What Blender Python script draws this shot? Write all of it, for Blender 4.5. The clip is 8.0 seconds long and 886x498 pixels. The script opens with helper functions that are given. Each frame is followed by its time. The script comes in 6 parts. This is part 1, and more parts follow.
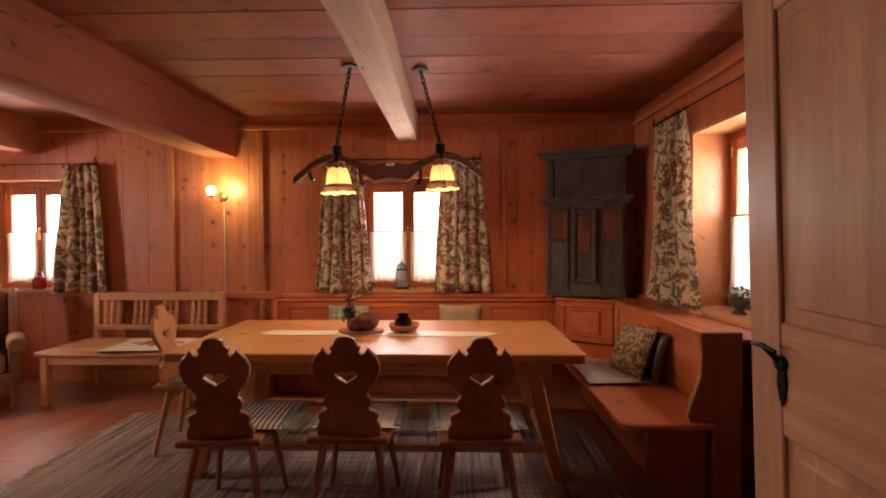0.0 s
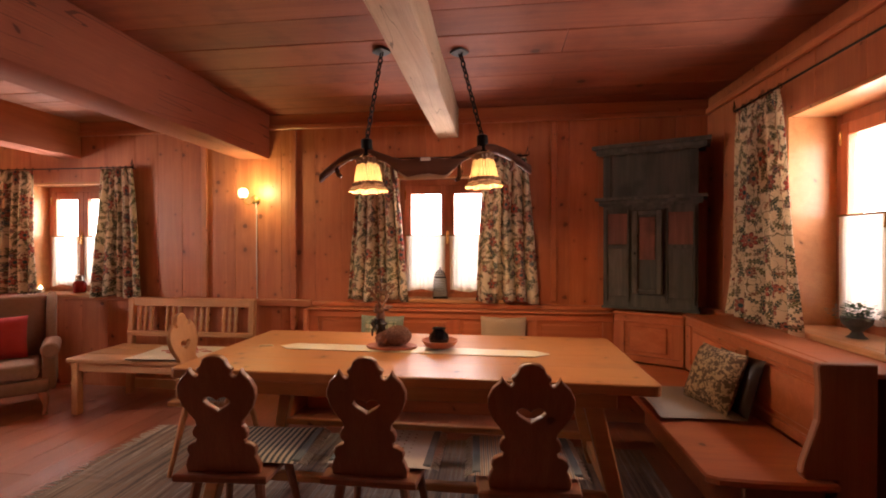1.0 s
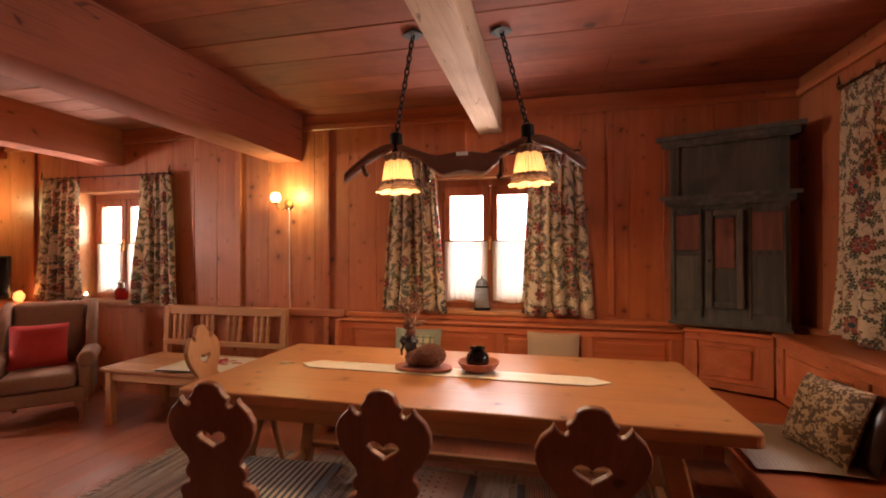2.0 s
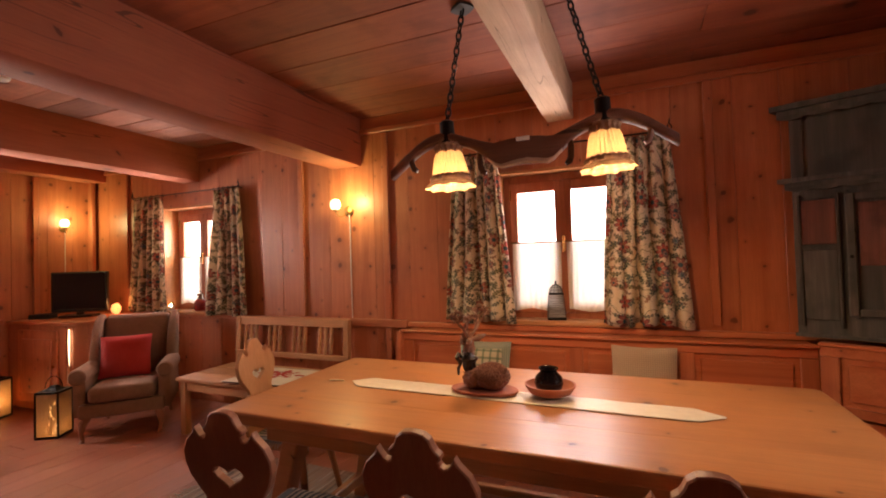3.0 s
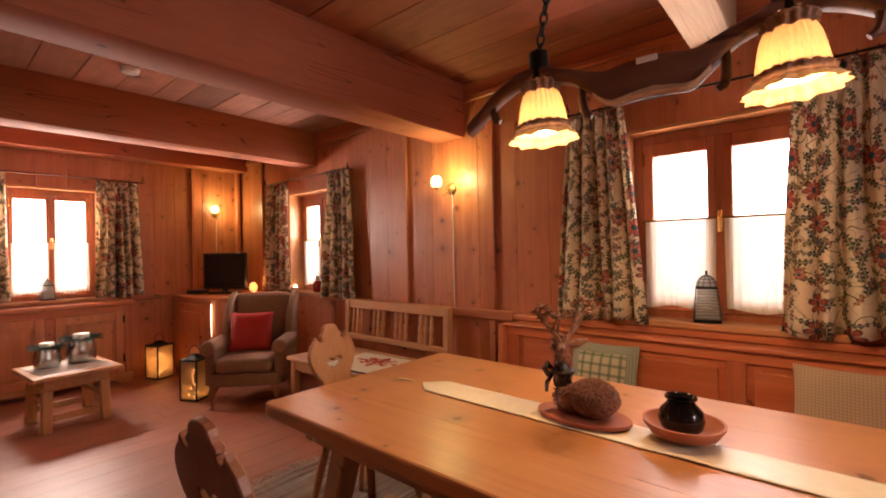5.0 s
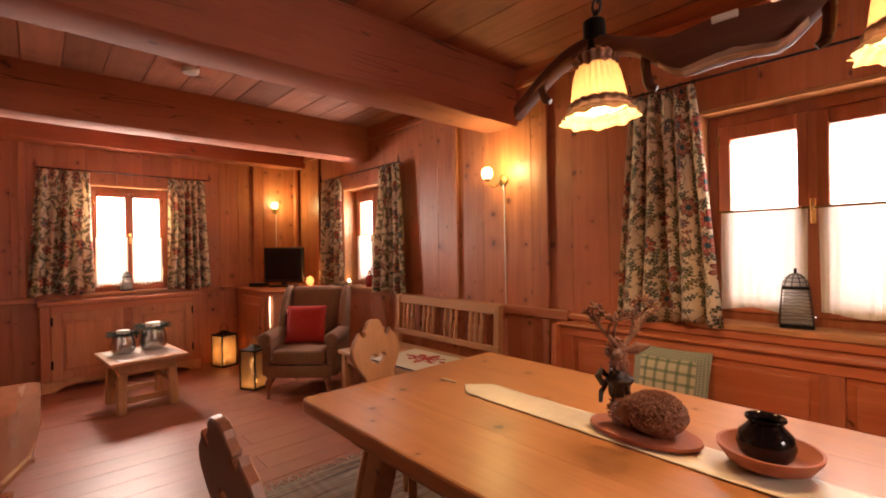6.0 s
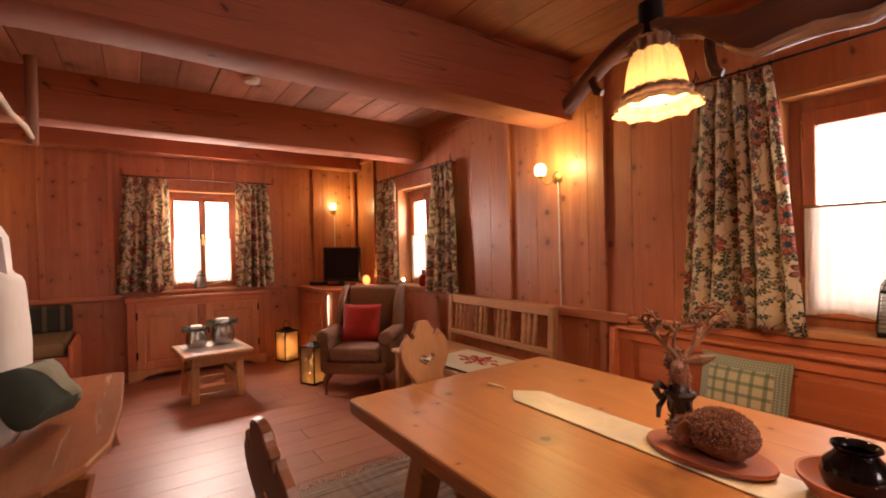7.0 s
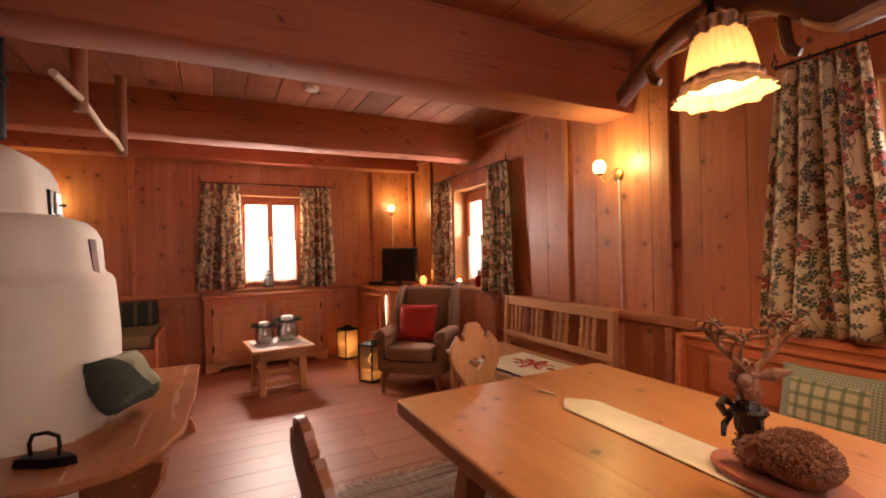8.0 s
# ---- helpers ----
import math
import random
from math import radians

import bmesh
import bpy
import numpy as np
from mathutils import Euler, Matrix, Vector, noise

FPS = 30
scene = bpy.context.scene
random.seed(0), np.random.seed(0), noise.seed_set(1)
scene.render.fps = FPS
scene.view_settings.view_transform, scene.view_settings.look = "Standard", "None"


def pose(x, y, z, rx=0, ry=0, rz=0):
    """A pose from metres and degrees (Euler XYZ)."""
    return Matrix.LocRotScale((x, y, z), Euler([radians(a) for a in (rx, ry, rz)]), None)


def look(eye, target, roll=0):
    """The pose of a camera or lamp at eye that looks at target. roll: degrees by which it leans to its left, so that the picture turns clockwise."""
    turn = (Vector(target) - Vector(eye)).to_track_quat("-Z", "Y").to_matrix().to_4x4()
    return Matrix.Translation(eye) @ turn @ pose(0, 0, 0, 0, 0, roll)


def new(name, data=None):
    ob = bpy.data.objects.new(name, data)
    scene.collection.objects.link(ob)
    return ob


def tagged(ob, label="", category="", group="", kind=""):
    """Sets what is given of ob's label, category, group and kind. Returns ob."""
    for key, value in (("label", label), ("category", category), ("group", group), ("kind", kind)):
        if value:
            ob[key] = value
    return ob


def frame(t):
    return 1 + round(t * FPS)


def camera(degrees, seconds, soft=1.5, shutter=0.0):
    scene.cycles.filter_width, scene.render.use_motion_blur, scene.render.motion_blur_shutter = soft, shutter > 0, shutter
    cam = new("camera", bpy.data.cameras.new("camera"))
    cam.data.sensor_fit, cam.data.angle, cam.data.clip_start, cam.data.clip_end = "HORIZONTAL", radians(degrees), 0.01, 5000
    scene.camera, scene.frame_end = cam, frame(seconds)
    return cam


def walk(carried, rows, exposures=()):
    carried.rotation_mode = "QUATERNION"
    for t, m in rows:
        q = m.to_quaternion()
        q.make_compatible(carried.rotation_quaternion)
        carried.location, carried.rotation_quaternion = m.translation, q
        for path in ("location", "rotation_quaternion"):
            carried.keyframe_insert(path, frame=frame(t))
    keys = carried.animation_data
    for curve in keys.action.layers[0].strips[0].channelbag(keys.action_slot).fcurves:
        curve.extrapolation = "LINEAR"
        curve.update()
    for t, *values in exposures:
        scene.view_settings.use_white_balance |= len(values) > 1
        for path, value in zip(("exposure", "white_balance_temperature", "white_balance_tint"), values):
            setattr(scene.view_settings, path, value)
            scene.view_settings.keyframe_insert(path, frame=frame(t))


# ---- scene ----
cam = camera(89.5, 8.0, soft=1.9)
PATH = [
    (0, (-0.484, 0.759, 1.373), (-0.536, 2.758, 1.325), -0.2),
    (0.5, (-0.472, 0.951, 1.366), (-0.642, 2.944, 1.328), -0.1),
    (1, (-0.481, 1.126, 1.353), (-0.728, 3.111, 1.338), -0.0),
    (2.5, (-0.485, 1.634, 1.358), (-1.084, 3.542, 1.389), -0.7),
    (3, (-0.483, 1.796, 1.341), (-1.262, 3.637, 1.387), -1.7),
    (3.5, (-0.464, 1.939, 1.345), (-1.433, 3.688, 1.389), -2.2),
    (4, (-0.476, 2.07, 1.323), (-1.57, 3.744, 1.363), -1.9),
    (5.5, (-0.531, 2.403, 1.285), (-1.926, 3.837, 1.285), -0.9),
    (6, (-0.551, 2.444, 1.28), (-2.035, 3.785, 1.278), -0.9),
    (6.5, (-0.555, 2.476, 1.285), (-2.121, 3.719, 1.28), -1.0),
    (7, (-0.554, 2.504, 1.292), (-2.198, 3.644, 1.286), -1.2),
    (7.5, (-0.552, 2.535, 1.292), (-2.268, 3.563, 1.289), -1.2),
    (8, (-0.55, 2.559, 1.295), (-2.331, 3.467, 1.296), -1.3),
]
EXPOSURE = [(0, 1.13, 6450, 26), (3, 1.10, 6620, 28), (8, 1.09, 6820, 29)]
walk(cam, [(t, look(eye, target, roll)) for t, eye, target, roll in PATH], EXPOSURE)

# ---- world and large lights ----
world = bpy.data.worlds.new("overcast_sky")
scene.world = world
world.use_nodes = True
sky = world.node_tree.nodes.new("ShaderNodeTexSky")
sky.sky_type, sky.sun_disc, sky.sun_elevation, sky.sun_rotation = "NISHITA", False, radians(35), radians(200)
world.node_tree.links.new(sky.outputs[0], world.node_tree.nodes["Background"].inputs[0])
world.node_tree.nodes["Background"].inputs[1].default_value = 0.12


def area_lamp(name, m, sx, sy, watts, colour):
    d = bpy.data.lights.new(name, "AREA")
    d.shape, d.size, d.size_y, d.energy, d.color = "RECTANGLE", sx, sy, watts, colour
    ob = new(name, d)
    ob.matrix_world = m
    return ob


def point_lamp(name, p, watts, colour, radius=0.03):
    d = bpy.data.lights.new(name, "POINT")
    d.energy, d.color, d.shadow_soft_size = watts, colour, radius
    ob = new(name, d)
    ob.location = p
    return ob


sun = new("sun", bpy.data.lights.new("sun", "SUN"))
sun.data.energy, sun.data.angle, sun.data.color = 0.8, radians(12), (1.0, 0.94, 0.85)
sun.matrix_world = look((0, -6, 8), (0, 0, 2.2))
DAY = (1.0, 0.93, 0.82)
# daylight of the four windows, in their openings
area_lamp("daylight_centre", look((-0.935, 5.34, 1.42), (-0.935, 3.0, 1.1)), 0.87, 1.06, 28, DAY)
area_lamp("daylight_left", look((-4.65, 5.34, 1.42), (-4.65, 3.0, 1.1)), 0.80, 1.06, 40, DAY)
area_lamp("daylight_west", look((-6.56, 3.16, 1.42), (-4.0, 3.16, 1.1)), 0.70, 1.06, 112, (1.0, 0.91, 0.74))
area_lamp("daylight_east", look((1.615, 3.58, 1.5), (-1.0, 3.58, 1.1)), 0.80, 1.20, 31, DAY)


# ---- materials ----
def shader(name, rough=0.5, metal=0.0):
    m = bpy.data.materials.new(name)
    m.use_nodes = True
    b = m.node_tree.nodes["Principled BSDF"]
    b.inputs["Roughness"].default_value, b.inputs["Metallic"].default_value = rough, metal
    return m, m.node_tree, b


def node(nt, kind, ins=None):
    n = nt.nodes.new(kind)
    for key, v in (ins or {}).items():
        if isinstance(v, bpy.types.NodeSocket):
            nt.links.new(v, n.inputs[key])
        else:
            n.inputs[key].default_value = v
    return n


def calc(nt, op, a, b=0.0, c=0.0):
    n = nt.nodes.new("ShaderNodeMath")
    n.operation = op
    for i, v in enumerate((a, b, c)):
        if isinstance(v, bpy.types.NodeSocket):
            nt.links.new(v, n.inputs[i])
        else:
            n.inputs[i].default_value = v
    return n.outputs[0]


def blend(nt, f, a, b, mode="MIX"):
    n = nt.nodes.new("ShaderNodeMix")
    n.data_type, n.blend_type = "RGBA", mode
    for i, v in ((0, f), (6, a), (7, b)):
        if isinstance(v, bpy.types.NodeSocket):
            nt.links.new(v, n.inputs[i])
        elif i == 0:
            n.inputs[i].default_value = v
        else:
            n.inputs[i].default_value = (*v, 1)
    return n.outputs[2]


def span(nt, v, lo, hi):
    n = node(nt, "ShaderNodeMapRange", {0: v, 1: lo, 2: hi, 3: 0.0, 4: 1.0})
    return n.outputs[0]


def relief(nt, b, height, strength, distance=0.004):
    bump = node(nt, "ShaderNodeBump", {"Strength": strength, "Distance": distance, "Height": height})
    nt.links.new(bump.outputs[0], b.inputs["Normal"])


def noise_of(nt, vec, scale, detail=3.0, distortion=0.0):
    return node(nt, "ShaderNodeTexNoise", {"Vector": vec, "Scale": scale, "Detail": detail, "Distortion": distortion}).outputs[0]


def wood(name, dark, light, axis, knots=0.55, rough=0.42, island=False, knot_rate=2.6, wear=0.0, tone=0.3, cracks=0.0, knot_size=1.0):
    """Pine boards: grain along axis, knots, a tone of its own for each board."""
    m, nt, b = shader(name, rough)
    at = node(nt, "ShaderNodeTexCoord").outputs["Object"]
    rnd = node(nt, "ShaderNodeNewGeometry").outputs["Random Per Island"] if island else node(nt, "ShaderNodeObjectInfo").outputs["Random"]
    shift = node(nt, "ShaderNodeCombineXYZ", {0: calc(nt, "MULTIPLY", rnd, 7.3), 1: calc(nt, "MULTIPLY", rnd, 13.1), 2: calc(nt, "MULTIPLY", rnd, 5.7)}).outputs[0]
    vec = node(nt, "ShaderNodeVectorMath", {0: at, 1: shift}).outputs[0]

    def along(a, c):
        n = node(nt, "ShaderNodeVectorMath", {0: vec, 1: [a if i == axis else c for i in range(3)]})
        n.operation = "MULTIPLY"
        return n.outputs[0]
    streak = noise_of(nt, along(0.9, 16.0), 1.0, 4.0, 0.9)
    fine = noise_of(nt, along(6.0, 190.0), 1.0, 2.0)
    broad = noise_of(nt, vec, 1.7, 2.0)
    sep = node(nt, "ShaderNodeSeparateXYZ", {0: vec}).outputs
    if axis == 2:
        u, v = calc(nt, "ADD", sep[0], sep[1]), sep[2]
    else:
        u, v = calc(nt, "ADD", sep[0], calc(nt, "MULTIPLY", sep[2], 0.7)), calc(nt, "ADD", sep[1], calc(nt, "MULTIPLY", sep[2], 0.7))
    wob, wob2 = noise_of(nt, vec, 26.0, 2.0), noise_of(nt, vec, 19.0, 2.0)
    flat = node(nt, "ShaderNodeCombineXYZ", {0: calc(nt, "ADD", u, calc(nt, "MULTIPLY", wob, 0.03)), 1: calc(nt, "ADD", v, calc(nt, "MULTIPLY", wob2, 0.03)), 2: 0.0}).outputs[0]
    cell = node(nt, "ShaderNodeTexVoronoi", {"Vector": flat, "Scale": knot_rate})
    cell.voronoi_dimensions = "2D"
    size = node(nt, "ShaderNodeSeparateColor", {0: cell.outputs["Color"]}).outputs
    r = calc(nt, "MULTIPLY", calc(nt, "ADD", 0.006 * knot_size, calc(nt, "MULTIPLY", calc(nt, "POWER", size[0], 3.0), 0.017 * knot_size)), knot_rate)
    core = calc(nt, "SUBTRACT", 1.0, span(nt, calc(nt, "DIVIDE", cell.outputs["Distance"], r), 0.55, 1.0))
    halo = calc(nt, "SUBTRACT", 1.0, span(nt, calc(nt, "DIVIDE", cell.outputs["Distance"], r), 0.7, 3.2))
    keep = calc(nt, "GREATER_THAN", size[1], 1.0 - knots)
    colour = blend(nt, span(nt, streak, 0.3, 0.72), dark, light)
    colour = blend(nt, calc(nt, "MULTIPLY", span(nt, fine, 0.35, 0.75), 0.35), colour, tuple(c * 0.62 for c in dark))
    colour = blend(nt, calc(nt, "MULTIPLY", span(nt, broad, 0.35, 0.8), 0.35), colour, tuple(c * 0.75 for c in dark))
    shade = node(nt, "ShaderNodeHueSaturation", {"Saturation": 1.0, "Value": calc(nt, "ADD", 1.0 - tone / 2, calc(nt, "MULTIPLY", rnd, tone)), "Color": colour}).outputs[0]
    colour = blend(nt, calc(nt, "MULTIPLY", calc(nt, "MULTIPLY", halo, keep), 0.4), shade, tuple(c * 0.55 for c in dark))
    colour = blend(nt, calc(nt, "MULTIPLY", calc(nt, "MULTIPLY", core, keep), 0.85), colour, (dark[0] * 0.24, dark[1] * 0.20, dark[2] * 0.22))
    if wear:
        colour = blend(nt, calc(nt, "MULTIPLY", span(nt, noise_of(nt, vec, 5.0, 5.0), 0.52, 0.7), wear), colour, tuple(c * 0.4 for c in dark))
    if cracks:
        line = calc(nt, "ABSOLUTE", calc(nt, "SUBTRACT", noise_of(nt, along(0.45, 9.0), 1.0, 2.0, 0.2), 0.5))
        line = calc(nt, "MULTIPLY", calc(nt, "LESS_THAN", line, cracks), calc(nt, "GREATER_THAN", noise_of(nt, along(0.9, 2.0), 1.0, 1.0), 0.5))
        colour = blend(nt, calc(nt, "MULTIPLY", line, 0.75), colour, tuple(c * 0.2 for c in dark))
    nt.links.new(colour, b.inputs["Base Color"])
    nt.links.new(calc(nt, "ADD", rough - 0.08, calc(nt, "MULTIPLY", streak, 0.18)), b.inputs["Roughness"])
    relief(nt, b, calc(nt, "ADD", calc(nt, "MULTIPLY", fine, 0.5), streak), 0.25, 0.003)
    return m


def plain(name, colour, rough=0.5, metal=0.0, vary=0.2, scale=30.0, bump=0.2):
    m, nt, b = shader(name, rough, metal)
    at = node(nt, "ShaderNodeTexCoord").outputs["Object"]
    n1, n2 = noise_of(nt, at, scale, 4.0), noise_of(nt, at, scale * 0.12, 3.0)
    c = blend(nt, calc(nt, "MULTIPLY", n1, vary * 2), colour, tuple(x * 0.6 for x in colour))
    c = blend(nt, calc(nt, "MULTIPLY", span(nt, n2, 0.4, 0.7), vary * 1.5), c, tuple(x * 0.7 for x in colour))
    nt.links.new(c, b.inputs["Base Color"])
    nt.links.new(calc(nt, "ADD", rough - 0.06, calc(nt, "MULTIPLY", n2, 0.12)), b.inputs["Roughness"])
    if bump:
        relief(nt, b, n1, bump, 0.003)
    return m


def glow(name, colour, strength):
    m, nt, b = shader(name, 0.6)
    b.inputs["Base Color"].default_value = (*colour, 1)
    b.inputs["Emission Color"].default_value, b.inputs["Emission Strength"].default_value = (*colour, 1), strength
    return m


def stripes(name, colours, axis, period, rough=0.9, weave=900.0):
    """Woven stripes across axis, in the object's own metres."""
    m, nt, b = shader(name, rough)
    at = node(nt, "ShaderNodeTexCoord").outputs["Object"]
    sep = node(nt, "ShaderNodeSeparateXYZ", {0: at}).outputs
    f = calc(nt, "FRACT", calc(nt, "DIVIDE", calc(nt, "ADD", sep[axis], calc(nt, "MULTIPLY", noise_of(nt, at, 20.0), 0.004)), period))
    ramp = node(nt, "ShaderNodeValToRGB", {0: f})
    ramp.color_ramp.interpolation = "CONSTANT"
    el = ramp.color_ramp.elements
    while len(el) < len(colours):
        el.new(0.5)
    for i, c in enumerate(colours):
        el[i].position, el[i].color = i / len(colours), (*c, 1)
    n = noise_of(nt, at, weave * 0.3, 2.0)
    nt.links.new(blend(nt, calc(nt, "MULTIPLY", n, 0.5), ramp.outputs[0], (0.05, 0.04, 0.03)), b.inputs["Base Color"])
    relief(nt, b, n, 0.4, 0.003)
    return m


def tartan(name, ground, lines, axes, period, width=0.25):
    """Checked cloth: bands along both axes of the object."""
    m, nt, b = shader(name, 0.95)
    at = node(nt, "ShaderNodeTexCoord").outputs["Object"]
    sep = node(nt, "ShaderNodeSeparateXYZ", {0: at}).outputs
    n = noise_of(nt, at, 220.0, 2.0)
    c = blend(nt, calc(nt, "MULTIPLY", n, 0.4), ground, tuple(x * 0.5 for x in ground))
    for a in axes:
        f = calc(nt, "FRACT", calc(nt, "DIVIDE", sep[a], period))
        c = blend(nt, calc(nt, "MULTIPLY", calc(nt, "LESS_THAN", f, width), 0.62), c, lines)
    nt.links.new(c, b.inputs["Base Color"])
    relief(nt, b, n, 0.4, 0.003)
    return m


def floral(name):
    """Cream curtain cloth embroidered with curling stems, pointed leaves and petalled flowers, laid out along the cloth."""
    m, nt, b = shader(name, 0.9)
    flat = node(nt, "ShaderNodeTexCoord").outputs["UV"]
    c = blend(nt, noise_of(nt, flat, 300.0), (0.79, 0.66, 0.47), (0.68, 0.55, 0.38))
    for scale, width in ((10.0, 0.008), (15.0, 0.005)):
        stem = calc(nt, "ABSOLUTE", calc(nt, "SUBTRACT", noise_of(nt, flat, scale, 0.5), 0.5))
        c = blend(nt, calc(nt, "LESS_THAN", stem, width), c, (0.17, 0.145, 0.085))

    def cells(scale, spread, shift):
        """Offset from the middle of the nearest cell, and that cell's random numbers."""
        moved = node(nt, "ShaderNodeVectorMath", {0: flat, 1: (shift, shift * 0.7, 0.0)}).outputs[0]
        vor = node(nt, "ShaderNodeTexVoronoi", {"Vector": moved, "Scale": scale, "Randomness": spread})
        vor.voronoi_dimensions = "2D"
        off = node(nt, "ShaderNodeVectorMath", {0: moved, 1: vor.outputs["Position"]})
        off.operation = "SUBTRACT"
        xy = node(nt, "ShaderNodeSeparateXYZ", {0: off.outputs[0]}).outputs
        return xy[0], xy[1], node(nt, "ShaderNodeSeparateColor", {0: vor.outputs["Color"]}).outputs

    def leaves(scale, length, width, keep, one, two, shift, base):
        x, y, rnd = cells(scale, 0.75, shift)
        turn = calc(nt, "MULTIPLY", rnd[2], 6.283)
        cs, sn = calc(nt, "COSINE", turn), calc(nt, "SINE", turn)
        u = calc(nt, "ADD", calc(nt, "MULTIPLY", x, cs), calc(nt, "MULTIPLY", y, sn))
        v = calc(nt, "SUBTRACT", calc(nt, "MULTIPLY", y, cs), calc(nt, "MULTIPLY", x, sn))
        k = calc(nt, "DIVIDE", u, length)
        v = calc(nt, "ADD", v, calc(nt, "MULTIPLY", calc(nt, "MULTIPLY", k, k), length * 0.28))
        # the outline is pinched between leaflets
        edge = calc(nt, "MULTIPLY", calc(nt, "SUBTRACT", 1.0, calc(nt, "MULTIPLY", k, k)), calc(nt, "ADD", width * 0.72, calc(nt, "MULTIPLY", calc(nt, "COSINE", calc(nt, "MULTIPLY", u, 340.0)), width * 0.38)))
        on = calc(nt, "MULTIPLY", calc(nt, "LESS_THAN", calc(nt, "ABSOLUTE", v), edge), calc(nt, "GREATER_THAN", rnd[0], keep))
        vein = calc(nt, "MULTIPLY", on, calc(nt, "LESS_THAN", calc(nt, "ABSOLUTE", v), width * 0.13))
        out = blend(nt, on, base, blend(nt, rnd[1], one, two))
        return blend(nt, vein, out, (0.42, 0.34, 0.20))
    c = leaves(11.5, 0.054, 0.0180, 0.22, (0.030, 0.065, 0.055), (0.13, 0.115, 0.045), 0.0, c)
    c = leaves(15.0, 0.036, 0.0115, 0.42, (0.040, 0.085, 0.100), (0.30, 0.085, 0.050), 3.7, c)
    c = leaves(13.0, 0.046, 0.0140, 0.40, (0.050, 0.060, 0.035), (0.035, 0.075, 0.085), 8.1, c)
    for scale, size, keep, shift, one, two in ((6.4, 0.052, 0.48, 5.3, (0.44, 0.085, 0.060), (0.36, 0.17, 0.13)), (9.5, 0.027, 0.68, 1.9, (0.08, 0.15, 0.18), (0.46, 0.15, 0.10))):
        x, y, rnd = cells(scale, 0.7, shift)
        r = calc(nt, "SQRT", calc(nt, "ADD", calc(nt, "MULTIPLY", x, x), calc(nt, "MULTIPLY", y, y)))
        ang = calc(nt, "ADD", calc(nt, "ARCTAN2", y, x), calc(nt, "MULTIPLY", rnd[2], 6.283))
        lobe = calc(nt, "ABSOLUTE", calc(nt, "SINE", calc(nt, "MULTIPLY", ang, 3.5)))
        rim = calc(nt, "MULTIPLY", size, calc(nt, "ADD", 0.55, calc(nt, "MULTIPLY", lobe, 0.45)))
        keepers = calc(nt, "GREATER_THAN", rnd[0], keep)
        petal = blend(nt, rnd[1], one, two)
        petal = blend(nt, calc(nt, "GREATER_THAN", calc(nt, "DIVIDE", r, rim), 0.82), petal, (0.16, 0.05, 0.04))
        petal = blend(nt, calc(nt, "LESS_THAN", lobe, 0.22), petal, (0.62, 0.44, 0.28))
        c = blend(nt, calc(nt, "MULTIPLY", calc(nt, "LESS_THAN", r, rim), keepers), c, petal)
        c = blend(nt, calc(nt, "MULTIPLY", calc(nt, "LESS_THAN", r, size * 0.28), keepers), c, (0.05, 0.10, 0.11))
    nt.links.new(c, b.inputs["Base Color"])
    relief(nt, b, noise_of(nt, flat, 400.0), 0.2, 0.002)
    tr = node(nt, "ShaderNodeBsdfTranslucent", {"Color": c})
    mix = node(nt, "ShaderNodeMixShader", {0: 0.31, 1: b.outputs[0], 2: tr.outputs[0]})
    nt.links.new(mix.outputs[0], nt.nodes["Material Output"].inputs[0])
    return m


def thin_cloth(name, colour, share, clear=0.0):
    m, nt, b = shader(name, 0.9)
    at = node(nt, "ShaderNodeTexCoord").outputs["Object"]
    c = blend(nt, noise_of(nt, at, 60.0), colour, tuple(x * 0.85 for x in colour))
    nt.links.new(c, b.inputs["Base Color"])
    tr = node(nt, "ShaderNodeBsdfTranslucent", {"Color": c})
    mix = node(nt, "ShaderNodeMixShader", {0: share, 1: b.outputs[0], 2: tr.outputs[0]})
    out = mix.outputs[0]
    if clear:
        out = node(nt, "ShaderNodeMixShader", {0: clear, 1: out, 2: node(nt, "ShaderNodeBsdfTransparent").outputs[0]}).outputs[0]
    nt.links.new(out, nt.nodes["Material Output"].inputs[0])
    return m


def glass(name, tint=(1, 1, 1), rough=0.02):
    m, nt, b = shader(name, rough)
    b.inputs["Base Color"].default_value = (*tint, 1)
    b.inputs["Transmission Weight"].default_value, b.inputs["IOR"].default_value = 1.0, 1.45
    return m


PINE_D, PINE_L = (0.43, 0.122, 0.046), (0.575, 0.195, 0.078)
M_WALL = wood("pine_wall", PINE_D, PINE_L, 2, 0.62, 0.42, knot_rate=5.2, tone=0.18, wear=0.14, knot_size=1.15)
M_TRIM_X = wood("pine_trim_x", PINE_D, PINE_L, 0, 0.3, 0.40)
M_TRIM_Y = wood("pine_trim_y", PINE_D, PINE_L, 1, 0.3, 0.40)
M_CEIL = wood("ceiling_pine", (0.265, 0.068, 0.030), (0.375, 0.110, 0.049), 0, 0.25, 0.7, island=True, knot_rate=1.6, wear=0.40, tone=0.30, knot_size=2.0)
M_CEIL_PALE = wood("paler_ceiling_pine", (0.36, 0.135, 0.072), (0.50, 0.205, 0.115), 0, 0.3, 0.7, island=True, knot_rate=1.8, wear=0.35, tone=0.55, knot_size=2.0)
M_BEAM = wood("beam_pine", (0.385, 0.102, 0.043), (0.46, 0.132, 0.056), 1, 0.7, 0.85, knot_rate=1.9, cracks=0.005, knot_size=2.4, wear=0.10)
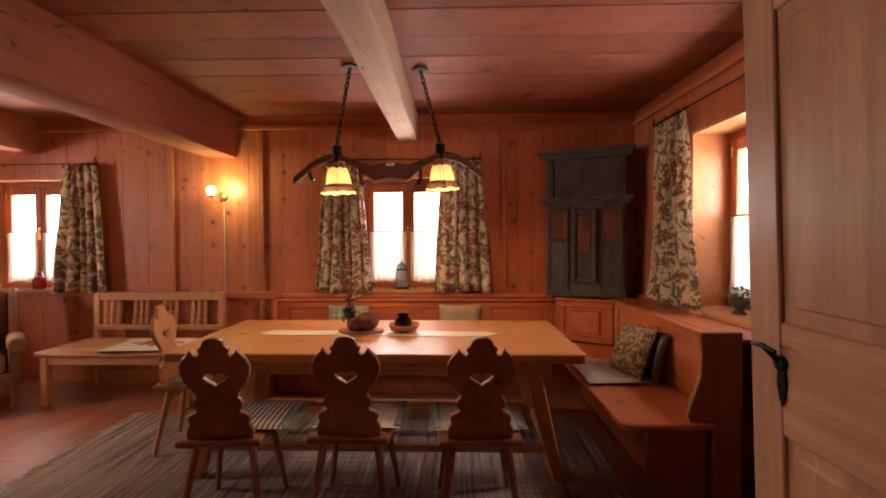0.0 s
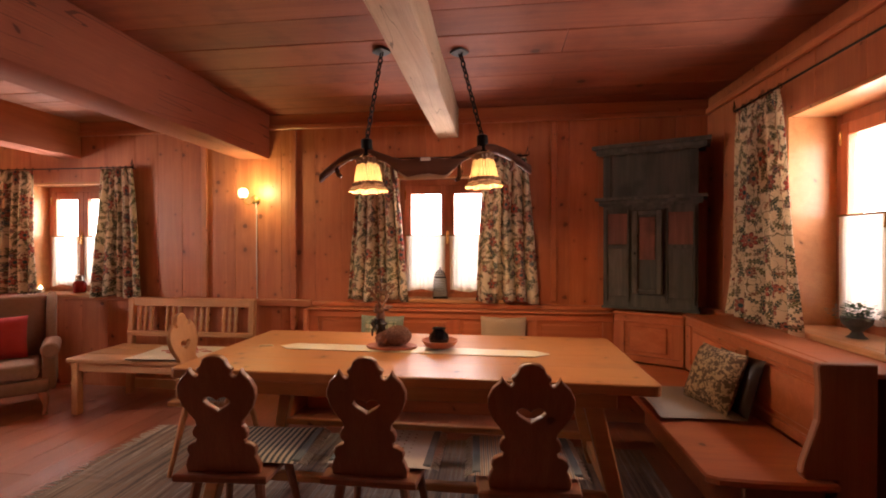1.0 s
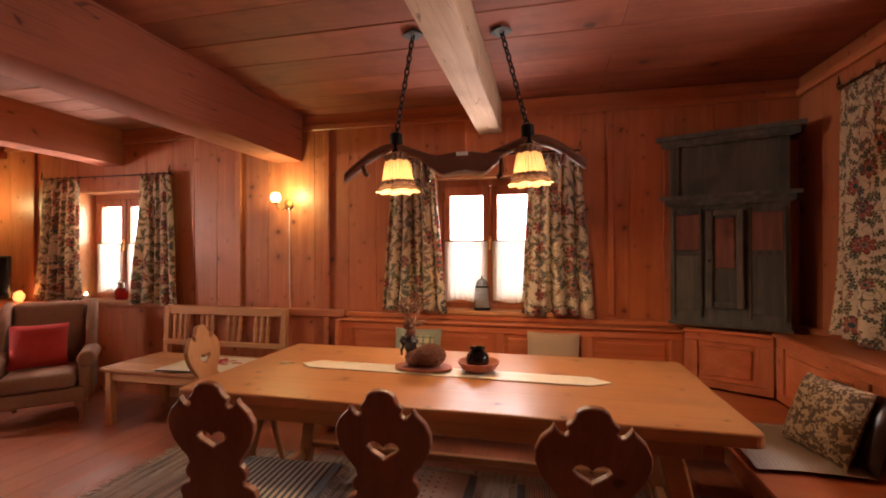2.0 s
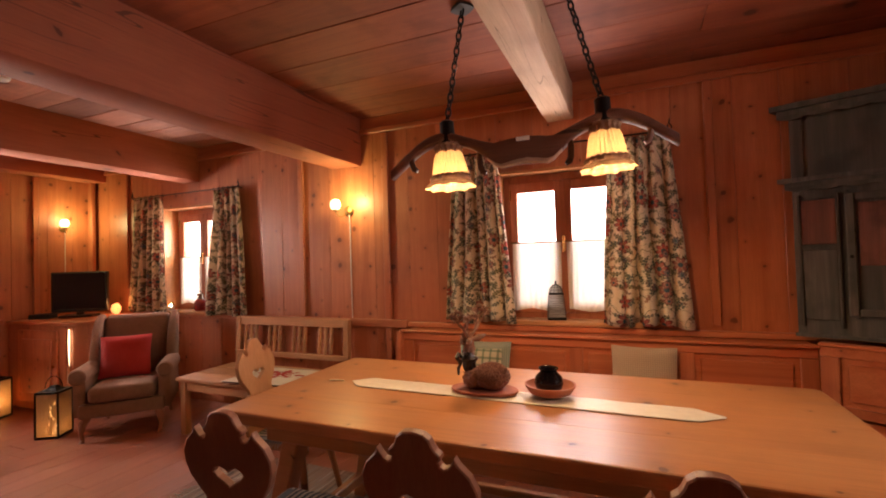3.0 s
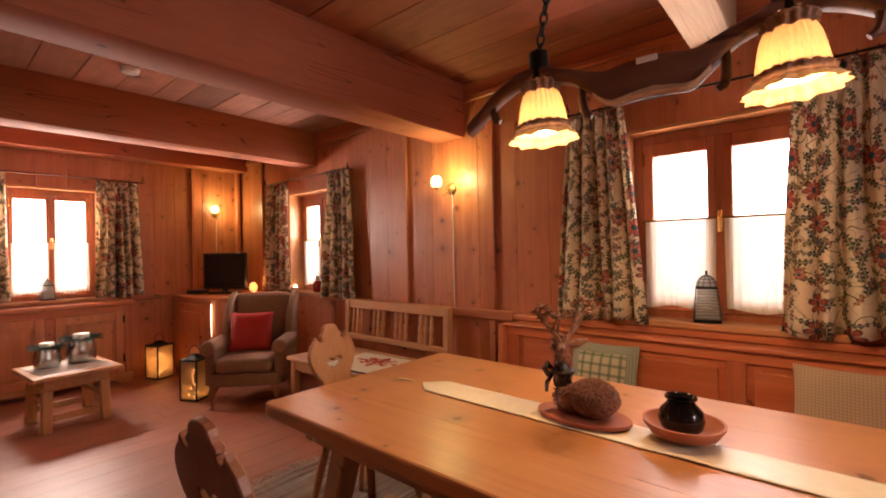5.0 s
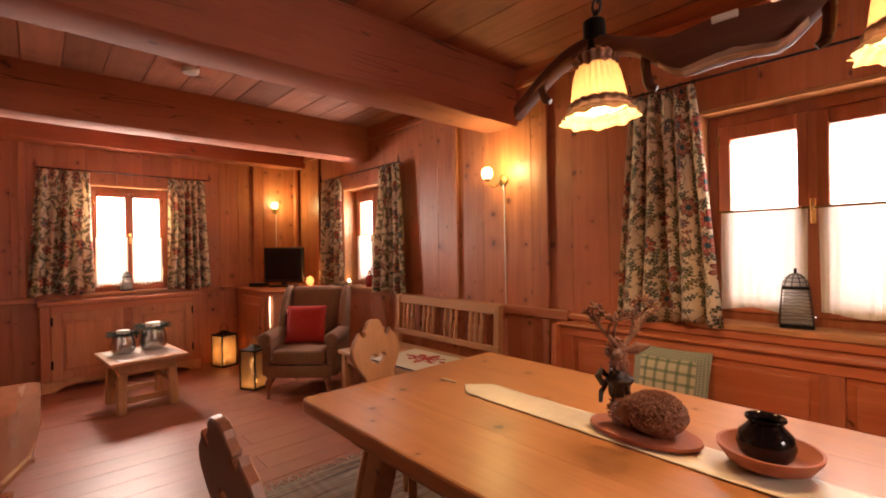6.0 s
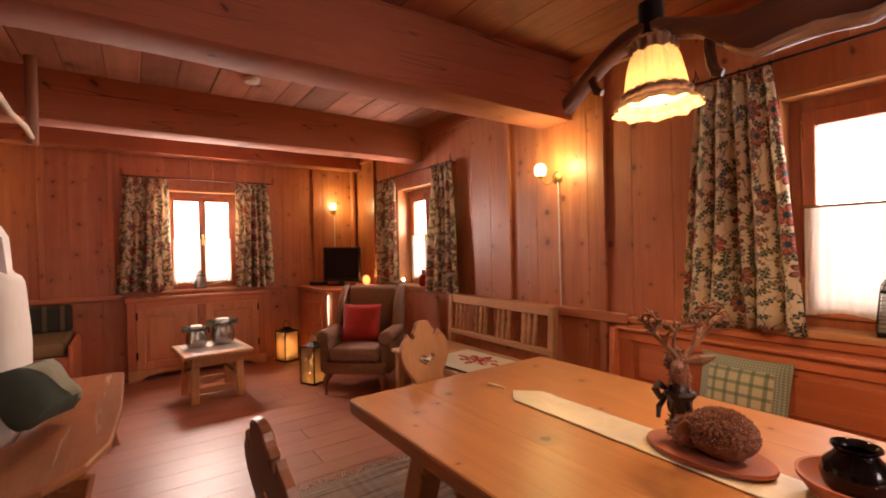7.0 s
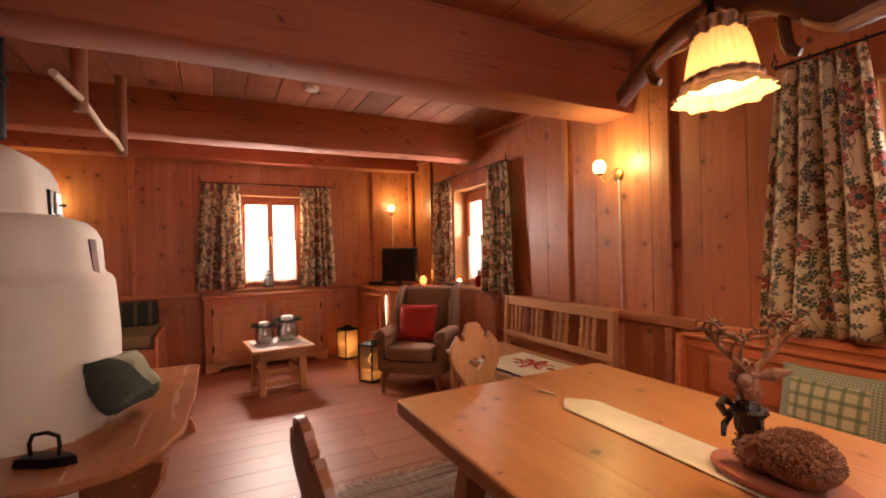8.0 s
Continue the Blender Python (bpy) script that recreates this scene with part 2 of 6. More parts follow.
M_PALE_BEAM = wood("bare_beam", (0.60, 0.40, 0.25), (0.76, 0.56, 0.37), 1, 0.5, 0.75, wear=0.22, cracks=0.0022)
M_FLOOR = wood("floor_larch", (0.30, 0.100, 0.057), (0.40, 0.142, 0.082), 1, 0.3, 0.41, knot_rate=1.5, tone=0.16)
M_TABLE = wood("table_pine", (0.465, 0.192, 0.065), (0.555, 0.252, 0.091), 0, 0.6, 0.33, knot_rate=4.4, tone=0.12, wear=0.16, knot_size=1.2)
M_PALE_X = wood("light_pine_x", (0.46, 0.21, 0.085), (0.60, 0.31, 0.14), 0, 0.3, 0.45)
M_PALE_Z = wood("light_pine_z", (0.46, 0.21, 0.085), (0.60, 0.31, 0.14), 2, 0.3, 0.45)
M_CHAIR = wood("chair_beech", (0.25, 0.098, 0.052), (0.34, 0.142, 0.078), 2, 0.12, 0.38)
M_BENCH = wood("bench_pine", (0.44, 0.12, 0.044), (0.60, 0.195, 0.078), 0, 0.3, 0.35)
M_DARK_OLD = wood("dark_painted_wood", (0.050, 0.050, 0.043), (0.135, 0.118, 0.098), 2, 0.1, 0.8, wear=0.6)
M_RED_OLD = wood("worn_red_paint", (0.13, 0.046, 0.032), (0.30, 0.112, 0.072), 2, 0.1, 0.8, wear=0.95)
M_OVEN = plain("lime_plaster", (0.76, 0.71, 0.63), 0.9, 0.0, 0.15, 11.0, 0.5)
M_IRON = plain("black_iron", (0.020, 0.018, 0.017), 0.45, 0.8, 0.2, 60.0)
M_CUPDOOR = wood("cupboard_pine", (0.46, 0.165, 0.066), (0.62, 0.25, 0.108), 2, 0.4, 0.45)
M_OLDBRASS = plain("old_brass", (0.30, 0.17, 0.06), 0.5, 1.0, 0.2, 60.0, 0.2)
M_BRASS = plain("brass", (0.70, 0.48, 0.20), 0.25, 1.0, 0.1, 40.0, 0.0)
M_STEEL = plain("hammered_steel", (0.55, 0.54, 0.52), 0.18, 1.0, 0.1, 45.0, 0.9)
M_BLACK = plain("black_plastic", (0.012, 0.012, 0.012), 0.35, 0.0, 0.1, 80.0, 0.0)
M_SCREEN = plain("screen_glass", (0.006, 0.006, 0.007), 0.08, 0.0, 0.0, 10.0, 0.0)
M_FLORAL = floral("floral_cloth")
M_VOILE = thin_cloth("white_voile", (0.82, 0.79, 0.72), 0.080, 0.0)
M_HEM = thin_cloth("white_voile_hem", (0.80, 0.76, 0.69), 0.056, 0.0)
M_RUNNER = plain("cream_runner", (0.88, 0.78, 0.57), 0.36, 0.0, 0.30, 34.0, 0.5)
M_ARM = plain("brown_wool", (0.27, 0.140, 0.084), 0.95, 0.0, 0.35, 260.0, 0.5)
M_RED = plain("red_velvet", (0.42, 0.022, 0.014), 0.85, 0.0, 0.2, 200.0, 0.3)
M_GLASS = glass("window_glass")
M_CLEAY = plain("terracotta", (0.42, 0.13, 0.065), 0.75, 0.0, 0.15, 60.0)
M_GLAZE = plain("black_glaze", (0.008, 0.007, 0.009), 0.07, 0.0, 0.1, 30.0, 0.0)
M_WHITE = plain("white_enamel", (0.78, 0.76, 0.72), 0.4, 0.0, 0.05, 20.0, 0.0)

M_TRIM_FRAME = wood("window_pine", (0.36, 0.105, 0.042), (0.50, 0.17, 0.072), 2, 0.1, 0.45)
M_DOOR_Z = wood("door_pine_z", (0.40, 0.195, 0.105), (0.62, 0.345, 0.205), 2, 0.3, 0.36, wear=0.18)
M_DOOR_X = wood("door_pine_x", (0.40, 0.195, 0.105), (0.62, 0.345, 0.205), 0, 0.3, 0.36, wear=0.18)


def speckled(name, dark, light, scale, rough=0.9):
    """Cloth with a dense two-tone figure."""
    m, nt, b = shader(name, rough)
    at = node(nt, "ShaderNodeTexCoord").outputs["Object"]
    n = noise_of(nt, at, scale, 2.0, 0.8)
    fine = noise_of(nt, at, scale * 6, 2.0)
    c = blend(nt, span(nt, n, 0.46, 0.54), dark, light)
    c = blend(nt, calc(nt, "MULTIPLY", fine, 0.4), c, tuple(x * 0.5 for x in dark))
    nt.links.new(c, b.inputs["Base Color"])
    relief(nt, b, fine, 0.4, 0.003)
    return m


M_VARNISH = wood("varnished_post", (0.46, 0.15, 0.058), (0.62, 0.235, 0.10), 2, 0.1, 0.3)
M_VARNISH.node_tree.nodes["Principled BSDF"].inputs["Coat Weight"].default_value = 1.0
M_VARNISH.node_tree.nodes["Principled BSDF"].inputs["Coat Roughness"].default_value = 0.24


def rag_weave(name):
    """Rag rug: uneven coloured wefts lying across the rug's length."""
    m, nt, b = shader(name, 0.95)
    at = node(nt, "ShaderNodeTexCoord").outputs["Object"]

    def along(x, y):
        n = node(nt, "ShaderNodeVectorMath", {0: at, 1: (x, y, 1.0)})
        n.operation = "MULTIPLY"
        return n.outputs[0]
    band = noise_of(nt, along(34.0, 1.1), 1.0, 2.0)
    thread = noise_of(nt, along(130.0, 5.0), 1.0, 2.0)
    ramp = node(nt, "ShaderNodeValToRGB", {0: calc(nt, "ADD", calc(nt, "MULTIPLY", band, 0.65), calc(nt, "MULTIPLY", thread, 0.35))})
    el = ramp.color_ramp.elements
    for p in (0.45, 0.52, 0.6):
        el.new(p)
    for e, p, c in zip(el, (0.36, 0.44, 0.5, 0.56, 0.64), ((0.075, 0.065, 0.063), (0.20, 0.14, 0.115), (0.30, 0.205, 0.16), (0.22, 0.20, 0.185), (0.54, 0.44, 0.35))):
        e.position, e.color = p, (*c, 1)
    nt.links.new(ramp.outputs[0], b.inputs["Base Color"])
    relief(nt, b, thread, 0.8, 0.006)
    return m


# ---- mesh helpers ----
def part(name, bm, material, parent=None, label="", smooth=False):
    """Links a bmesh as one mesh object, under a thing or under a part."""
    me = bpy.data.meshes.new(name)
    bmesh.ops.recalc_face_normals(bm, faces=bm.faces)
    bm.to_mesh(me)
    bm.free()
    for mt in material if isinstance(material, (list, tuple)) else (material,):
        me.materials.append(mt)
    if smooth:
        me.polygons.foreach_set("use_smooth", [True] * len(me.polygons))
        me.set_sharp_from_angle(angle=radians(42))
    ob = new(name, me)
    if parent:
        ob.parent = parent
    if label:
        ob["label"] = label
    return ob


def thing(name, m, label, category, group="", kind=""):
    ob = new(name)
    ob.empty_display_size = 0.05
    ob.matrix_basis = m
    return tagged(ob, label, category, group, kind)


def merge(bm, other):
    me = bpy.data.meshes.new("tmp")
    other.to_mesh(me)
    other.free()
    bm.from_mesh(me)
    bpy.data.meshes.remove(me)
    return bm


def box(x0, x1, y0, y1, z0, z1, bevel=0.004, bm=None, m=None, seg=1):
    """A box with bevelled edges; m turns it afterwards."""
    b = bmesh.new()
    bmesh.ops.create_cube(b, size=1.0, matrix=Matrix.Translation(((x0 + x1) / 2, (y0 + y1) / 2, (z0 + z1) / 2)) @ Matrix.Diagonal((abs(x1 - x0), abs(y1 - y0), abs(z1 - z0), 1)))
    if bevel:
        bmesh.ops.bevel(b, geom=b.edges[:], offset=bevel, segments=seg, affect="EDGES", profile=0.5)
    if m:
        bmesh.ops.transform(b, matrix=m, verts=b.verts)
    return merge(bm, b) if bm else b


def lathe(profile, seg=20, bm=None, m=None, wave=None):
    """A turned shape from (radius, height) rows."""
    b = bmesh.new()
    rings = []
    for r, z in profile:
        rings.append([b.verts.new((math.cos(a) * r * (1 + (wave(a, z) if wave else 0)), math.sin(a) * r * (1 + (wave(a, z) if wave else 0)), z)) for a in [2 * math.pi * i / seg for i in range(seg)]])
    for p, q in zip(rings, rings[1:]):
        for i in range(seg):
            b.faces.new((p[i], p[(i + 1) % seg], q[(i + 1) % seg], q[i]))
    if profile[0][0] > 0.0005:
        b.faces.new(rings[0])
    if profile[-1][0] > 0.0005:
        b.faces.new(rings[-1][::-1])
    bmesh.ops.remove_doubles(b, verts=b.verts, dist=0.0002)
    if m:
        bmesh.ops.transform(b, matrix=m, verts=b.verts)
    return merge(bm, b) if bm else b


def tube(pts, radii, seg=10, bm=None):
    """A round bar through points."""
    b = bmesh.new()
    pts = [Vector(p) for p in pts]
    if not isinstance(radii, (list, tuple)):
        radii = [radii] * len(pts)
    rings, side = [], None
    for i, p in enumerate(pts):
        d = (pts[min(i + 1, len(pts) - 1)] - pts[max(i - 1, 0)]).normalized()
        if side is None:
            side = d.orthogonal().normalized()
        side = (side - d * side.dot(d)).normalized()
        up = d.cross(side)
        rings.append([b.verts.new(p + (side * math.cos(a) + up * math.sin(a)) * radii[i]) for a in [2 * math.pi * k / seg for k in range(seg)]])
    for p, q in zip(rings, rings[1:]):
        for i in range(seg):
            b.faces.new((p[i], p[(i + 1) % seg], q[(i + 1) % seg], q[i]))
    b.faces.new(rings[0][::-1])
    b.faces.new(rings[-1])
    return merge(bm, b) if bm else b


def slab(outline, depth, bevel=0.003, bm=None, m=None):
    """A flat board: an outline in x and z, given depth along y."""
    b = bmesh.new()
    f = b.faces.new([b.verts.new((x, 0, z)) for x, z in outline])
    got = bmesh.ops.extrude_face_region(b, geom=[f])
    bmesh.ops.translate(b, vec=(0, depth, 0), verts=[g for g in got["geom"] if isinstance(g, bmesh.types.BMVert)])
    bmesh.ops.recalc_face_normals(b, faces=b.faces)
    if bevel:
        rim = [e for e in b.edges if len(e.link_faces) == 2 and sum(len(x.verts) > 4 for x in e.link_faces) == 1]
        bmesh.ops.bevel(b, geom=rim, offset=bevel, segments=1, affect="EDGES", profile=0.5)
    if m:
        bmesh.ops.transform(b, matrix=m, verts=b.verts)
    return merge(bm, b) if bm else b


def cushion(w, d, h, m=None, bm=None, puff=1.0, seg=14, ears=0.02):
    """A stuffed cushion, w by d, h thick in the middle, lying flat."""
    b = bmesh.new()
    tops, bots = {}, {}
    for i in range(seg + 1):
        for j in range(seg + 1):
            u, v = 2 * i / seg - 1, 2 * j / seg - 1
            k = (max(0.0, 1 - u ** 4) * max(0.0, 1 - v ** 4)) ** 0.5
            pin = 1 - ears * 4 * (1 - abs(u)) * abs(v) ** 3 / max(w, 0.1) * 0.1
            x, y = u * w / 2 * (1 - 0.05 * (1 - v * v)) * pin, v * d / 2 * (1 - 0.05 * (1 - u * u))
            n = noise.noise(Vector((x * 9, y * 9, h * 50))) * 0.12 * h
            z = h / 2 * k * puff + n * k
            tops[i, j] = b.verts.new((x, y, z + 0.002))
            bots[i, j] = tops[i, j] if k < 0.001 else b.verts.new((x, y, -h / 2 * k - 0.002))
    for i in range(seg):
        for j in range(seg):
            q = [(i, j), (i + 1, j), (i + 1, j + 1), (i, j + 1)]
            b.faces.new([tops[k] for k in q])
            vs = [bots[k] for k in reversed(q)]
            if len({x.index if x.index >= 0 else id(x) for x in vs}) == 4 and vs != [tops[k] for k in reversed(q)]:
                try:
                    b.faces.new(vs)
                except ValueError:
                    pass
    bmesh.ops.recalc_face_normals(b, faces=b.faces)
    if m:
        bmesh.ops.transform(b, matrix=m, verts=b.verts)
    return merge(bm, b) if bm else b


def bent_box(x0, x1, y0, y1, z0, z1, cuts, amount, axis, seed, bevel=0.02):
    """A hewn timber: a box cut along axis, with edges that wander a little."""
    b = box(x0, x1, y0, y1, z0, z1, bevel, seg=2)
    lo, hi = ((x0, x1), (y0, y1), (z0, z1))[axis]
    n = Vector((0, 0, 0))
    n[axis] = 1
    for i in range(1, cuts):
        p = Vector((0, 0, 0))
        p[axis] = lo + (hi - lo) * i / cuts
        bmesh.ops.bisect_plane(b, geom=b.verts[:] + b.edges[:] + b.faces[:], plane_co=p, plane_no=n)
    for v in b.verts:
        k = v.co * 1.7 + Vector((seed, seed * 2, 0))
        w = noise.noise_vector(k) * amount + noise.noise_vector(v.co * 6 + Vector((seed, 0, 0))) * amount * 0.35
        w[axis] = 0
        v.co += w
    return b


# ---- the room ----
XW, XE, YN, YS, H = -6.22, 1.20, 5.0, 0.62, 2.54
rng = random.Random(7)
T = 0.42


def walled(name, along, face, out, lo, hi, openings, label):
    """A wall of thickness T with real openings (a0, a1, z0, z1); along 0: runs in x, 1: in y. face: its inner face, out: +1 or -1 outwards."""
    b = bmesh.new()

    def put(a0, a1, z0, z1):
        f0, f1 = sorted((face + out * 0.022, face + out * T))
        args = (a0, a1, f0, f1, z0, z1) if along == 0 else (f0, f1, a0, a1, z0, z1)
        box(*args, 0, b)
    edge = lo
    for a0, a1, z0, z1 in sorted(openings):
        put(edge, a0, 0, H)
        if z0 > 0:
            put(a0, a1, 0, z0)
        put(a0, a1, z1, H)
        edge = a1
    put(edge, hi, 0, H)
    return tagged(part(name, b, M_WALL), label, "wall", kind="structure")


def boards(wall, along, face, out, lo, hi, openings, width):
    """Upright planks on a wall, each an object of its own."""
    stops = sorted({lo, hi, *[v for o in openings for v in o[:2]]})
    for s0, s1 in zip(stops, stops[1:]):
        n = max(1, round((s1 - s0) / width))
        cut = [s0 + (s1 - s0) * i / n + (rng.uniform(-0.04, 0.04) if 0 < i < n else 0) for i in range(n + 1)]
        for c0, c1 in zip(cut, cut[1:]):
            hole = [o for o in openings if o[0] - 0.001 <= c0 and c1 <= o[1] + 0.001]
            spans = [(0.0, hole[0][2]), (hole[0][3], H)] if hole else [(0.0, H)]
            for z0, z1 in spans:
                if z1 - z0 < 0.05:
                    continue
                g, t = 0.0007, rng.uniform(0, 0.0014)
                f0, f1 = sorted((face + out * t, face + out * 0.0215))
                args = (c0 + g, c1 - g, f0, f1, z0, z1) if along == 0 else (f0, f1, c0 + g, c1 - g, z0, z1)
                part("plank", box(*args, 0.0018), M_WALL, wall)


OPEN_N = [(-5.06, -4.22, 0.885, 1.97), (-1.39, -0.48, 0.885, 1.97)]
OPEN_W = [(2.79, 3.53, 0.885, 1.99)]
OPEN_E = [(3.15, 4.0, 0.885, 2.12)]
OPEN_S = [(-1.10, 0.30, 0.0, 2.12)]
north = walled("wall_north", 0, YN, 1, XW - T, XE + T, OPEN_N, "wall of upright honey-coloured pine planks with two windows")
west = walled("wall_west", 1, XW, -1, YS, YN, OPEN_W, "wall of upright honey-coloured pine planks with one window")
east = walled("wall_east", 1, XE, 1, YS, YN, OPEN_E, "wall of upright honey-coloured pine planks beside the dining corner")
walled("wall_south", 0, YS, -1, XW - T, XE + T, OPEN_S, "plain pine wall with the doorway")
b = box(-1.9, -1.8, -2.2, YS - T, 0, H, 0)
box(1.0, 1.1, -2.2, YS - T, 0, H, 0, b)
box(-1.9, 1.1, -2.3, -2.2, 0, H, 0, b)
tagged(part("wall_hall", b, M_WALL), "plain pine walls of the hall behind the doorway", "wall", kind="structure")

b = box(XW - T, XE + T, -2.3, YN + T, -0.2, -0.022, 0)
floor = tagged(part("floor", b, M_FLOOR), "worn reddish-brown wooden plank floor", "floor", kind="structure")
b = bmesh.new()
for bay0, bay1, slot in ((XW, -4.6, 0), (-4.6, -2.7, 1), (-2.7, XE, 0)):
    y = -2.3
    while y < YN:
        w = rng.uniform(0.17, 0.28) if slot else rng.uniform(0.24, 0.36)
        x = bay0
        while x < bay1 - 0.001:
            n = bay1 if slot else min(bay1, x + rng.choice((2.6, 3.4, 8.0)))
            d = rng.uniform(0, 0.005)
            had = len(b.faces)
            box(x + 0.0015, n - 0.0015, y + 0.0022, min(YN, y + w) - 0.0022, H + d, H + 0.03, 0.003, b)
            b.faces.ensure_lookup_table()
            for fc in b.faces[had:]:
                fc.material_index = slot
            x = n
        y += w
box(XW - T, XE + T, -2.3, YN + T, H + 0.032, H + 0.2, 0, b)
tagged(part("ceiling", b, (M_CEIL, M_CEIL_PALE)), "ceiling of wide old reddish pine boards", "ceiling", kind="structure")

# ---- ceiling timbers ----
for x0, x1, z0, mt, lab, seed in (
        (-2.84, -2.56, 2.145, M_BEAM, "thick hewn reddish ceiling beam", 3),
        (-4.72, -4.49, 2.20, M_BEAM, "hewn reddish ceiling beam with dark cracks", 5),
        (XW + 0.004, -6.0, 2.33, M_BEAM, "slim ceiling beam along the window wall", 8),
        (-1.004, -0.826, 2.285, M_PALE_BEAM, "pale unstained hewn ceiling beam above the table", 11)):
    tagged(part("ceiling_beam", bent_box(x0, x1, YS + 0.003, YN - 0.003, z0, H + 0.006, 40, 0.010, 1, seed, 0.009), mt, None, "", True), lab, "beam", "ceiling beams")

# cornice under the ceiling, rails and battens
b = box(XW, XE, YN - 0.032, YN - 0.003, 2.405, 2.45, 0.006)
box(XW, XE, YN - 0.018, YN - 0.003, 2.45, H, 0.003, b)
tagged(part("trim_north", b, M_TRIM_X), "pine cornice strip under the ceiling", "trim", kind="structure")
b = box(XE - 0.032, XE - 0.003, YS + 0.002, YN - 0.04, 2.405, 2.45, 0.006)
tagged(part("trim_east", b, M_TRIM_Y), "pine cornice strip under the ceiling", "trim", kind="structure")
b = box(-3.93, -2.15, YN - 0.035, YN - 0.003, 0.80, 0.865, 0.006)
box(-5.35, -3.93, YN - 0.05, YN - 0.003, 0.835, 0.878, 0.006, b)
tagged(part("trim_rail", b, M_TRIM_X), "pine rail running along the wall at sill height", "trim", kind="structure")
b = box(XW + 0.003, XW + 0.045, 1.0, 2.42, 0.83, 0.875, 0.006)
box(XW + 0.003, XW + 0.045, 3.78, 4.16, 0.83, 0.875, 0.006, b)
tagged(part("trim_rail_west", b, M_TRIM_Y), "pine rail running along the wall at sill height", "trim", kind="structure")
for i, (x, w) in enumerate(((-3.20, 0.06), (-2.33, 0.06), (-5.62, 0.05), (-0.02, 0.05))):
    z0 = 0.866 if i in (0, 1) else 0.88
    tagged(part("trim_batten", box(x - w / 2, x + w / 2, YN - 0.026, YN - 0.003, z0, 2.404, 0.006), M_WALL), "upright pine batten covering a wall joint", "trim", "wall battens", "structure")
tagged(part("trim_batten", box(-2.36, -2.30, YN - 0.026, YN - 0.003, 0.0, 0.799, 0.006), M_WALL), "upright pine batten covering a wall joint", "trim", "wall battens", "structure")
for y in (1.79, 2.33, 4.43):
    tagged(part("trim_batten", box(XW + 0.003, XW + 0.026, y - 0.025, y + 0.025, 0.878, 2.33, 0.006), M_WALL), "upright pine batten covering a wall joint", "trim", "wall battens", "structure")
tagged(part("trim_corner", box(XW + 0.003, XW + 0.08, YN - 0.08, YN - 0.034, 0.88, 2.404, 0.008), M_WALL), "pine corner post", "trim", kind="structure")
b = box(-3.95, -2.15, YN - 0.02, YN - 0.003, 0.0, 0.09, 0.004)
tagged(part("baseboard", b, M_PALE_X), "light pine baseboard", "baseboard", kind="structure")


